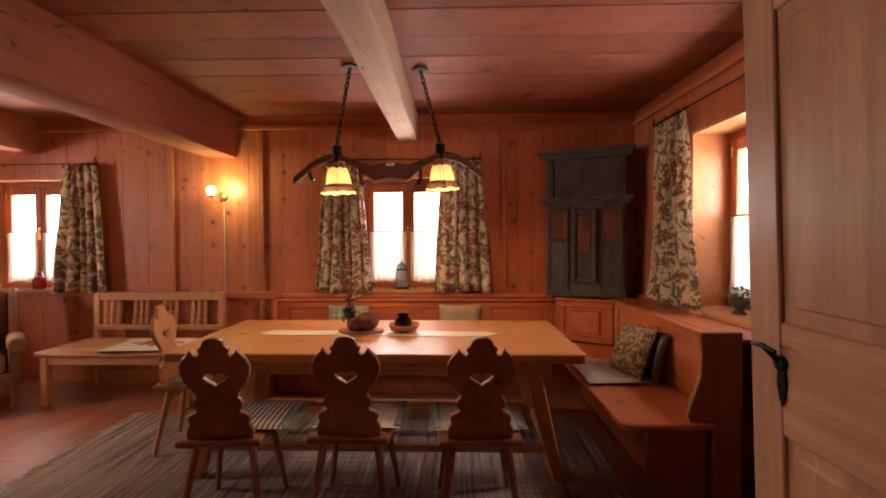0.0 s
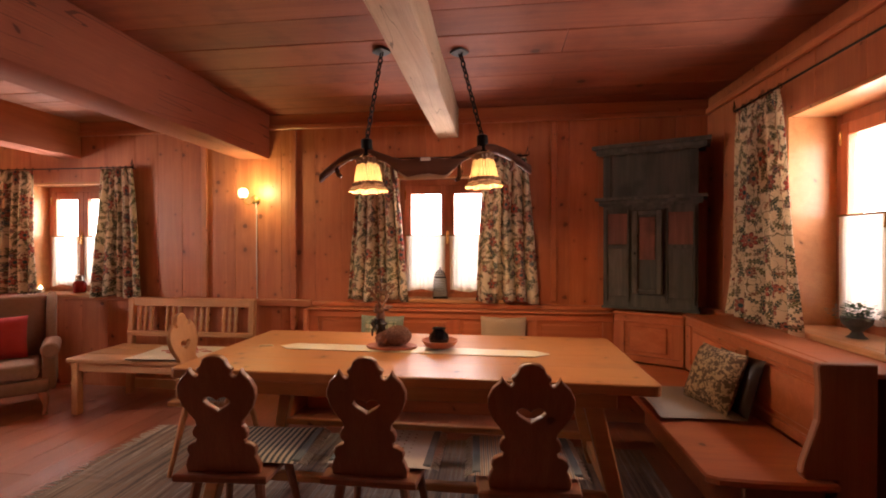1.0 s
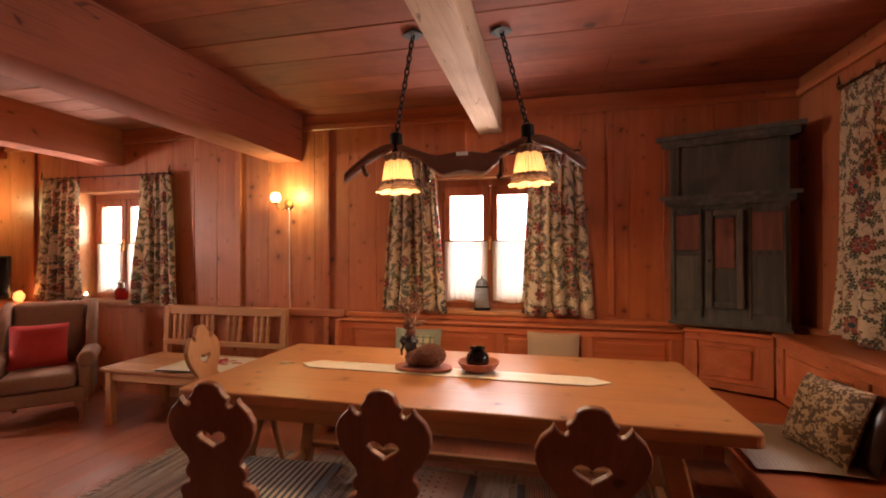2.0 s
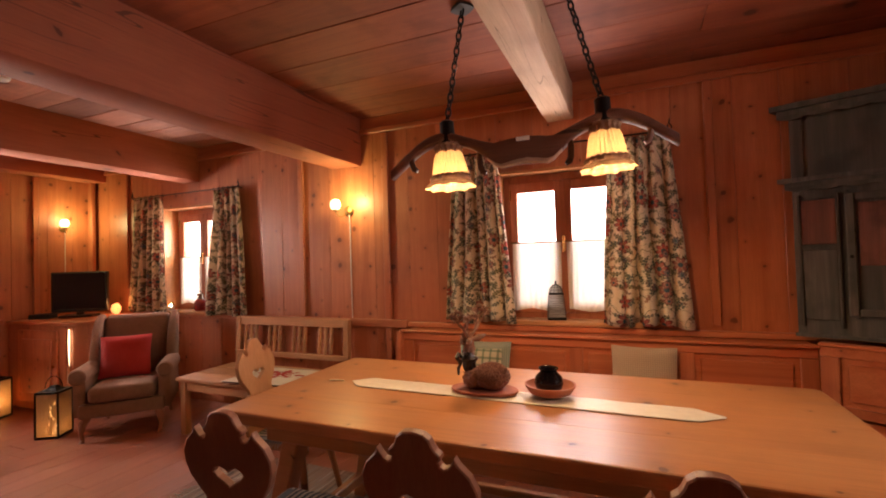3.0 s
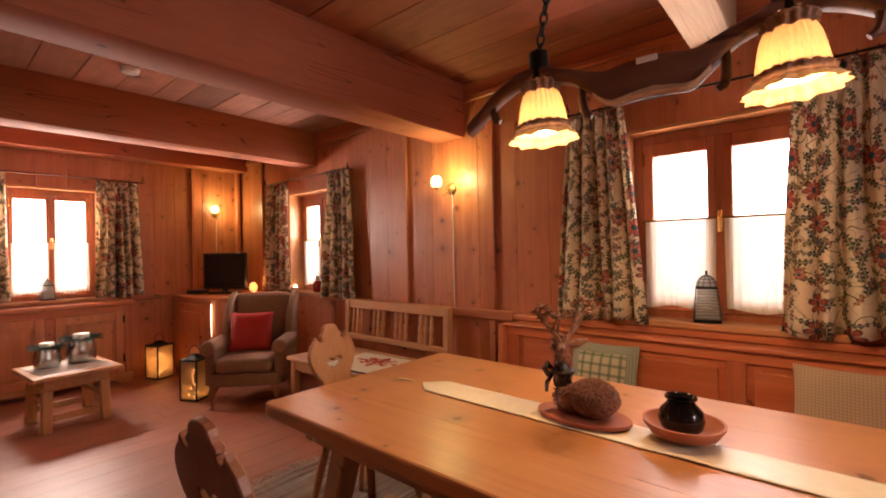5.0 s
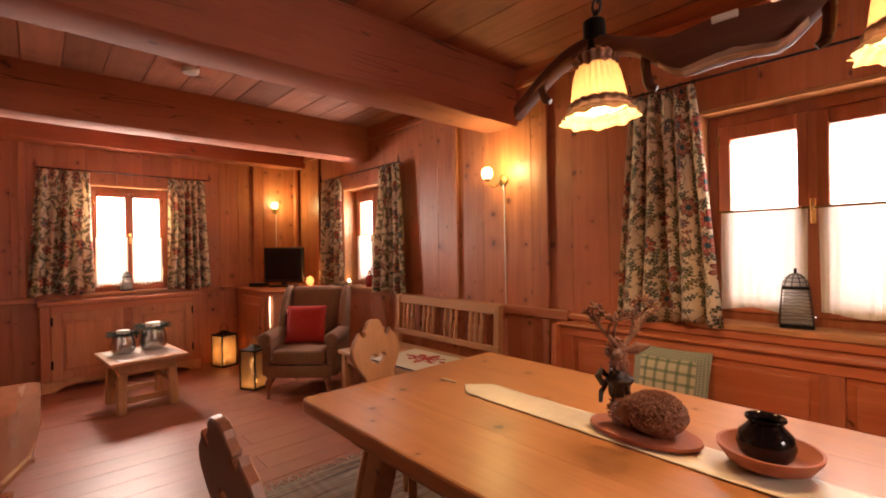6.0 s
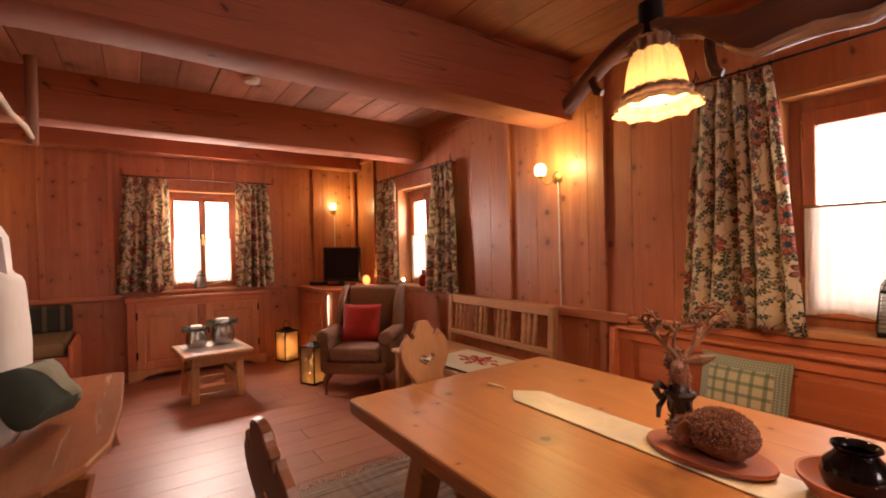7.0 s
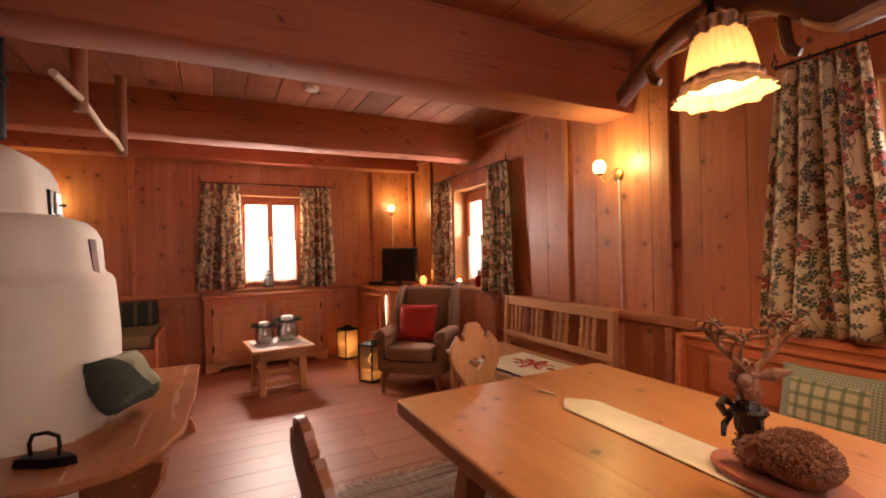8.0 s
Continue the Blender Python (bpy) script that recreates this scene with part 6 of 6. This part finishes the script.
def floor_lantern(m, w, h, n, label):
    t = thing("floor_lantern", m, label, "lantern", "floor lanterns")
    part("base", box(-w, w, -w, w, 0, 0.018, 0.003), M_IRON, t)
    part("top", box(-w, w, -w, w, h - 0.018, h, 0.003), M_IRON, t)
    for sx in (-1, 1):
        for sy in (-1, 1):
            part("post", box(sx * (w - 0.006) - 0.006, sx * (w - 0.006) + 0.006, sy * (w - 0.006) - 0.006, sy * (w - 0.006) + 0.006, 0.0185, h - 0.0185, 0.001), M_IRON, t)
    for a in range(4):
        pn = part("pane", box(-w + 0.013, w - 0.013, -w + 0.004, -w + 0.007, 0.019, h - 0.019, 0, None, pose(0, 0, 0, 0, 0, 90 * a)), M_FROST, t, "frosted lit pane")
    part("roof", lathe([(w * 1.0, h), (w * 0.5, h + 0.02), (w * 0.3, h + 0.035), (0.0, h + 0.04)], 4, None, pose(0, 0, 0, 0, 0, 45)), M_IRON, t)
    part("handle", tube([(w * 0.75 * math.cos(a), 0, h + 0.01 + 0.10 * math.sin(a)) for a in [k * math.pi / 10 for k in range(11)]], 0.003, 6), M_IRON, t, "", True)
    b = bmesh.new()
    rr = random.Random(n)
    for i in range(n):
        z = 0.03 + (h - 0.08) * (i / n) ** (1.0 if n > 16 else 2.2)
        blob(b, (rr.uniform(-0.6, 0.6) * w, rr.uniform(-0.6, 0.6) * w, z), (0.006, 0.006, 0.008), i, 0.0, 1)
    tagged(part("fairy_lights", b, M_AMBER, t, "warm string of tiny lights"), kind="stuff")
    return t


floor_lantern(pose(-5.955, 3.98, 0.0005, 0, 0, 20), 0.095, 0.36, 26, "black metal floor lantern full of warm fairy lights")
point_lamp("lantern_light", (-5.955, 3.98, 0.17), 0.6, (1.0, 0.5, 0.14), 0.05)
floor_lantern(pose(-4.875, 3.93, 0.0005, 0, 0, 30), 0.088, 0.37, 12, "black metal floor lantern with fairy lights beside the armchair")
point_lamp("lantern_light", (-4.875, 3.93, 0.07), 0.16, (1.0, 0.5, 0.14), 0.04)

# ---- built-in wall cupboard under the far window ----
t = thing("wall_cupboard", pose(XW + 0.004, 2.44, 0, 0, 0, 0), "built-in pine wall cupboard with two panelled doors under the window", "cupboard")
D, W = 0.19, 1.32
out = [(0, 0), (0.10, 0), (0.16, 0.035), (0.26, 0.06), (W / 2, 0.05), (W - 0.26, 0.06), (W - 0.16, 0.035), (W - 0.10, 0), (W, 0), (W, 0.11), (0, 0.11)]
part("plinth", slab(out, 0.02, 0.003, None, pose(D - 0.018, 0, 0, 0, 0, 90)), M_PALE_X, t)
part("carcass", box(0, D - 0.022, 0.01, W - 0.01, 0.07, 0.80, 0.003), M_TRIM_Y, t)
part("frame_stile", box(D - 0.0215, D + 0.004, 0.0, 0.075, 0.1105, 0.80, 0.004), M_WALL, t)
part("frame_stile", box(D - 0.0215, D + 0.004, W - 0.075, W, 0.1105, 0.80, 0.004), M_WALL, t)
part("frame_stile", box(D - 0.0215, D + 0.004, W / 2 - 0.035, W / 2 + 0.035, 0.1105, 0.74, 0.004), M_WALL, t)
part("frame_rail", box(D - 0.0215, D + 0.003, 0.076, W - 0.076, 0.741, 0.80, 0.004), M_TRIM_Y, t)
part("top", box(0.0, D + 0.03, -0.02, W + 0.02, 0.8005, 0.845, 0.008), M_TRIM_Y, t)
for a0, a1, hs in ((0.077, W / 2 - 0.037, 0), (W / 2 + 0.037, W - 0.077, 1)):
    door = part("door", box(D - 0.021, D - 0.004, a0, a1, 0.112, 0.739, 0.003), M_CUPDOOR, t)
    b = box(D - 0.0035, D + 0.008, a0, a0 + 0.075, 0.112, 0.739, 0.003)
    box(D - 0.0035, D + 0.008, a1 - 0.075, a1, 0.112, 0.739, 0.003, b)
    box(D - 0.0035, D + 0.007, a0 + 0.076, a1 - 0.076, 0.112, 0.19, 0.003, b)
    box(D - 0.0035, D + 0.007, a0 + 0.076, a1 - 0.076, 0.66, 0.739, 0.003, b)
    part("door_frame", b, M_CUPDOOR, door)
    part("door_panel", box(D - 0.0035, D + 0.004, a0 + 0.10, a1 - 0.10, 0.215, 0.635, 0.007), M_CUPDOOR, door)
    hy = a0 + 0.004 if hs == 0 else a1 - 0.004
    for z in (0.22, 0.62):
        part("hinge", lathe([(0.007, 0), (0.009, 0.008), (0.009, 0.07), (0.007, 0.078)], 8, None, pose(D + 0.009, hy, z)), M_IRON, door, "", True)
    part("keyhole_plate", box(D + 0.0085, D + 0.011, (a1 - 0.03 if hs == 0 else a0 + 0.03) - 0.009, (a1 - 0.03 if hs == 0 else a0 + 0.03) + 0.009, 0.42, 0.47, 0.001), M_IRON, door)

# ---- coffee table ----
t = thing("coffee_table", pose(-5.125, 3.08, 0, 0, 0, 5), "small light pine coffee table with a runged frame on the floor", "table")
part("top", box(-0.31, 0.31, -0.275, 0.275, 0.403, 0.430, 0.005), M_PALE_X, t)
for s in (-1, 1):
    part("apron", box(-0.19, 0.19, s * 0.175 - 0.012, s * 0.175 + 0.012, 0.315, 0.4025, 0.004), M_PALE_X, t)
    part("apron", box(s * 0.215 - 0.012, s * 0.215 + 0.012, -0.200, 0.200, 0.315, 0.4025, 0.004), M_PALE_X, t)
    part("stretcher", box(s * 0.195 - 0.014, s * 0.195 + 0.014, -0.145, 0.145, 0.075, 0.125, 0.004), M_PALE_X, t)
    part("stretcher", box(-0.165, 0.165, s * 0.168 - 0.012, s * 0.168 + 0.012, 0.19, 0.225, 0.004), M_PALE_X, t)
    for q in (-1, 1):
        b = box(-0.031, 0.031, -0.031, 0.031, 0, 0.3145, 0.005)
        for v in b.verts:
            v.co.x += s * (0.195 + 0.012 * (1 - v.co.z / 0.32))
            v.co.y += q * (0.175 + 0.012 * (1 - v.co.z / 0.32))
        part("leg", b, M_PALE_Z, t)
o = part("silver_cloth", box(-0.25, 0.25, -0.225, 0.225, 0.0, 0.003, 0.001), plain("silvery_cloth", (0.74, 0.68, 0.61), 0.5, 0.2, 0.4, 90.0), None)
o.matrix_basis = pose(-5.125, 3.08, 0.4305, 0, 0, 8)
tagged(o, "small silvery cloth lying on the coffee table", "cloth")
M_GREEN = plain("fir_green", (0.035, 0.06, 0.03), 0.8, 0.0, 0.5, 150.0)
M_CANDLE = plain("candle_wax", (0.75, 0.70, 0.60), 0.5, 0.0, 0.05, 30.0, 0.0)
for x, y, k in ((-5.20, 2.965, 1.0), (-5.23, 3.185, 1.2)):
    t = thing("votive_jar", pose(x, y, 0.434), "hammered silver candle jar with a fir wreath and white candle", "candle holder", "candle jars on the coffee table")
    part("jar", lathe([(0.0, 0.0), (0.062 * k, 0.0), (0.082 * k, 0.015 * k), (0.088 * k, 0.05 * k), (0.084 * k, 0.10 * k), (0.070 * k, 0.150 * k), (0.066 * k, 0.165 * k), (0.061 * k, 0.165 * k), (0.075 * k, 0.10 * k), (0.0, 0.05 * k)], 28), M_STEEL, t, "", True)
    b = bmesh.new()
    for i in range(240):
        a = rng.uniform(0, 6.283)
        p = Vector((math.cos(a), math.sin(a), 0)) * (0.068 * k) + Vector((0, 0, 0.165 * k))
        e = p + Vector((math.cos(a + rng.uniform(-0.9, 0.9)), math.sin(a + rng.uniform(-0.9, 0.9)), rng.uniform(-0.4, 0.5))) * 0.055 * k
        tube([p, e], [0.0025, 0.001], 4, b)
    tagged(part("wreath", b, M_GREEN, t, "dark green fir sprigs"), kind="stuff")
    part("candle", lathe([(0.0, 0.12 * k), (0.046 * k, 0.12 * k), (0.046 * k, 0.195 * k), (0.0, 0.193 * k)], 18), M_CANDLE, t, "white candle", True)

# ---- television corner ----
t = thing("corner_cabinet", pose(-6.06, 4.20, 0), "low pine cabinet in the room corner carrying the television", "cabinet")
out = [(0, 0), (0.72, 0.045), (0.775, 0.06), (0.825, 0.09), (0.86, 0.14), (0.875, 0.20), (0.89, 0.76), (-0.13, 0.76), (-0.13, 0.0)]
b = slab(out, 0.80, 0.0)
bmesh.ops.transform(b, matrix=Matrix(((1, 0, 0, 0), (0, 0, 1, 0), (0, 1, 0, 0.03), (0, 0, 0, 1))), verts=b.verts)
part("body", b, M_WALL, t)
b = slab([(x + (0.02 if x > 0.3 else 0), y - 0.02 if y < 0.3 else y) for x, y in out], 0.028, 0.006)
bmesh.ops.transform(b, matrix=Matrix(((1, 0, 0, 0), (0, 0, 1, 0), (0, 1, 0, 0.8305), (0, 0, 0, 1))), verts=b.verts)
part("top", b, M_TRIM_X, t)
part("corner_post", lathe([(0.096, 0.03), (0.100, 0.06), (0.100, 0.80), (0.096, 0.83)], 40, None, pose(0.765, 0.145, 0)), M_VARNISH, t, "glossy rounded corner post", True)
ang = math.degrees(math.atan2(0.045, 0.72))
mm = pose(0, 0, 0, 0, 0, ang)
# the bright highlight on the rounded corner, added as a thin glowing bar
strip = tube([(0.806, 0.034, 0.47), (0.806, 0.032, 0.56), (0.806, 0.032, 0.70), (0.806, 0.034, 0.80)], [0.0015, 0.0035, 0.0065, 0.004], 8)
part("corner_highlight", strip, glow("highlight_glow", (1.0, 0.78, 0.42), 2.4), t, "narrow glowing strip added for the bright highlight on the cabinet corner", True)
dr = part("door", box(0.06, 0.64, -0.020, -0.002, 0.10, 0.78, 0.004, None, mm), M_WALL, t)
part("door_panel", box(0.13, 0.57, -0.030, -0.0205, 0.18, 0.70, 0.008, None, mm), M_WALL, dr)
part("knob", lathe([(0.0, 0.0), (0.007, 0.0), (0.013, 0.014), (0.0, 0.022)], 12, None, mm @ pose(0.60, -0.021, 0.45, 90)), M_BRASS, dr, "", True)
t = thing("television", pose(-5.78, 4.60, 0.859, 0, 0, 38), "small black flat television on a stand, switched off", "television")
part("stand", box(-0.15, 0.15, -0.09, 0.09, 0.0, 0.02, 0.006), M_BLACK, t)
part("neck", box(-0.03, 0.03, 0.0, 0.03, 0.0205, 0.0495, 0.002), M_BLACK, t)
part("housing", box(-0.25, 0.25, -0.005, 0.05, 0.050, 0.465, 0.008), M_BLACK, t)
part("screen", box(-0.23, 0.23, -0.009, -0.0055, 0.08, 0.448, 0.001), M_SCREEN, t, "dark glossy screen")
o = part("set_top_box", box(-0.09, 0.09, -0.07, 0.07, 0, 0.045, 0.004), M_BLACK)
o.matrix_basis = pose(-6.02, 4.40, 0.859, 0, 0, 30)
tagged(o, "small black set-top box beside the television", "box")
b = bmesh.new()
blob(b, (0, 0, 0.055), (0.045, 0.04, 0.06), 9, 0.25, 3)
o = part("salt_lamp", b, glow("salt_glow", (1.0, 0.36, 0.09), 0.95), None, "", True)
o.matrix_basis = pose(-5.62, 4.86, 0.86)
tagged(o, "small glowing orange salt lamp beside the television", "lamp")
point_lamp("salt_light", (-5.50, 4.80, 0.98), 0.5, (1.0, 0.42, 0.12), 0.04)
t = thing("tea_light", pose(-4.98, 5.02, 0.8915), "lit tea light in a glass on the window sill", "candle")
part("cup", lathe([(0.0, 0.0), (0.03, 0.0), (0.034, 0.04), (0.03, 0.04), (0.027, 0.008), (0.0, 0.008)], 16), M_CANDLE, t, "", True)
part("flame", lathe([(0.0, 0.03), (0.012, 0.04), (0.008, 0.055), (0.0, 0.068)], 10), M_BULB, t, "", True)

# ---- oven corner ----
M_SAGE = plain("sage_green_cloth", (0.36, 0.36, 0.24), 0.9, 0.0, 0.3, 160.0, 0.4)
M_DEEPGREEN = plain("deep_green_cloth", (0.075, 0.105, 0.085), 0.9, 0.0, 0.3, 160.0, 0.4)
t = thing("green_cushion", pose(-3.43, 2.105, 0.637, 58, 0, 150), "two-tone green cushion leaning on the oven", "cushion")
part("cover", cushion(0.30, 0.30, 0.23), M_DEEPGREEN, t, "", True)
b = cushion(0.296, 0.296, 0.233, pose(0, 0, 0.003))
bmesh.ops.bisect_plane(b, geom=b.verts[:] + b.edges[:] + b.faces[:], plane_co=(-0.02, 0, 0), plane_no=(1, 0.5, 0), clear_inner=True)
bmesh.ops.bisect_plane(b, geom=b.verts[:] + b.edges[:] + b.faces[:], plane_co=(0, 0, 0.004), plane_no=(0, 0, 1), clear_inner=True)
part("front_half", b, M_SAGE, t, "paler green half", True)
t = thing("flat_iron", pose(-2.875, 1.945, 0.471, 0, 0, 62), "antique black flat iron standing on the oven bench", "iron")
b = bmesh.new()
out = [(-0.11, -0.045), (0.02, -0.05), (0.08, -0.03), (0.125, 0.0), (0.08, 0.03), (0.02, 0.05), (-0.11, 0.045)]
lo = [b.verts.new((x, y, 0)) for x, y in out]
hi = [b.verts.new((x * 0.94, y * 0.85, 0.035)) for x, y in out]
b.faces.new(lo[::-1])
b.faces.new(hi)
for i in range(7):
    b.faces.new((lo[i], lo[(i + 1) % 7], hi[(i + 1) % 7], hi[i]))
bmesh.ops.bevel(b, geom=b.edges[:], offset=0.003, segments=1, affect="EDGES")
part("sole", b, M_IRON, t)
part("handle", tube([(-0.07, 0, 0.03), (-0.075, 0, 0.08), (-0.06, 0, 0.115), (0.0, 0, 0.125), (0.045, 0, 0.11), (0.05, 0, 0.07), (0.045, 0, 0.03)], 0.008, 8), M_IRON, t, "", True)

t = thing("drying_rack", pose(0, 0, 0), "wooden drying rail hung from the ceiling above the oven", "rack")
for x in (-3.22, -4.30):
    part("hanger", tube([(x, 2.0, H - 0.003), (x + 0.01, 2.0, 2.3), (x - 0.01, 2.0, 1.99)], [0.034, 0.036, 0.032], 10), M_CHAIR, t, "", True)
part("rail", tube([(-2.82, 2.0, 2.03), (-3.25, 2.005, 2.05), (-3.7, 2.0, 2.03), (-4.05, 2.005, 2.045), (-4.42, 2.0, 2.02)], [0.016, 0.017, 0.015, 0.016, 0.013], 10), M_PALE_BEAM, t, "pale peeled branch", True)

t = thing("daybed", pose(XW + 0.01, 0.66, 0), "built-in wooden daybed with a striped mattress beside the oven", "bed")
M_MATTRESS = stripes("olive_stripe", ((0.16, 0.13, 0.06), (0.26, 0.17, 0.07), (0.13, 0.11, 0.06), (0.30, 0.20, 0.09)), 0, 0.07)
M_BACKCLOTH = stripes("dark_green_stripe", ((0.020, 0.035, 0.028), (0.022, 0.034, 0.026), (0.018, 0.030, 0.026), (0.16, 0.13, 0.07)), 1, 0.13)
part("base", box(0, 0.78, 0, 1.38, 0.0, 0.44, 0.006), M_BENCH, t)
part("mattress", box(0.02, 0.76, 0.0, 1.36, 0.4405, 0.57, 0.03, None, None, 3), M_MATTRESS, t, "olive striped mattress", True)
part("back_cushion", box(0.02, 0.11, 0.0, 1.35, 0.571, 0.82, 0.03, None, None, 3), M_BACKCLOTH, t, "dark green striped back cushion", True)
part("end_board", box(0.0, 0.80, 1.381, 1.41, 0.0, 0.54, 0.006), M_BENCH, t)

# ---- small fixtures ----
o = part("smoke_detector", lathe([(0.0, 0.0), (0.055, 0.0), (0.055, -0.012), (0.048, -0.03), (0.02, -0.036), (0.0, -0.036)], 24), M_WHITE, None, "", True)
o.matrix_basis = pose(-3.98, 3.23, H + 0.001)
tagged(o, "round white smoke detector on the ceiling boards", "smoke detector")
t = thing("potted_plant", pose(XE + 0.10, 3.60, 0.8915), "small leafy plant in a dark footed pot on the sill", "plant")
part("pot", lathe([(0.0, 0.0), (0.045, 0.0), (0.03, 0.012), (0.02, 0.03), (0.035, 0.045), (0.06, 0.07), (0.066, 0.10), (0.058, 0.10), (0.0, 0.085)], 20), M_DARK_OLD, t, "", True)
b = bmesh.new()
for i in range(300):
    a, r = rng.uniform(0, 6.283), rng.uniform(0.01, 0.115)
    p = Vector((math.cos(a) * r, math.sin(a) * r, 0.095 + rng.uniform(0, 0.085) * (1.15 - r * 6)))
    d = Vector((math.cos(a), math.sin(a), rng.uniform(-0.3, 0.6))).normalized() * rng.uniform(0.016, 0.03)
    s = d.cross(Vector((0, 0, 1))).normalized() * d.length * 0.42
    q = [b.verts.new(v) for v in (p, p + d * 0.5 + s, p + d, p + d * 0.5 - s)]
    b.faces.new(q)
tagged(part("leaves", b, plain("leaf_green", (0.05, 0.10, 0.04), 0.6, 0.0, 0.3, 60.0), t), kind="stuff")


# ---- planks of floor and walls ----
x = XW
while x < XE:
    w = rng.uniform(0.15, 0.21)
    x1 = min(XE, x + w)
    cuts = [YS - T, rng.uniform(1.2, 2.6), rng.uniform(3.2, 4.4), YN]
    for c0, c1 in zip(cuts, cuts[1:]):
        part("plank", box(x + 0.0006, x1 - 0.0006, c0 + 0.0006, c1 - 0.0006, -0.0215, rng.uniform(-0.0006, 0), 0.0012), M_FLOOR, floor)
    x = x1
boards(north, 0, YN, 1, XW, XE, OPEN_N, 0.26)
boards(west, 1, XW, -1, YS, YN, OPEN_W, 0.26)
boards(east, 1, XE, 1, YS, YN, OPEN_E, 0.26)
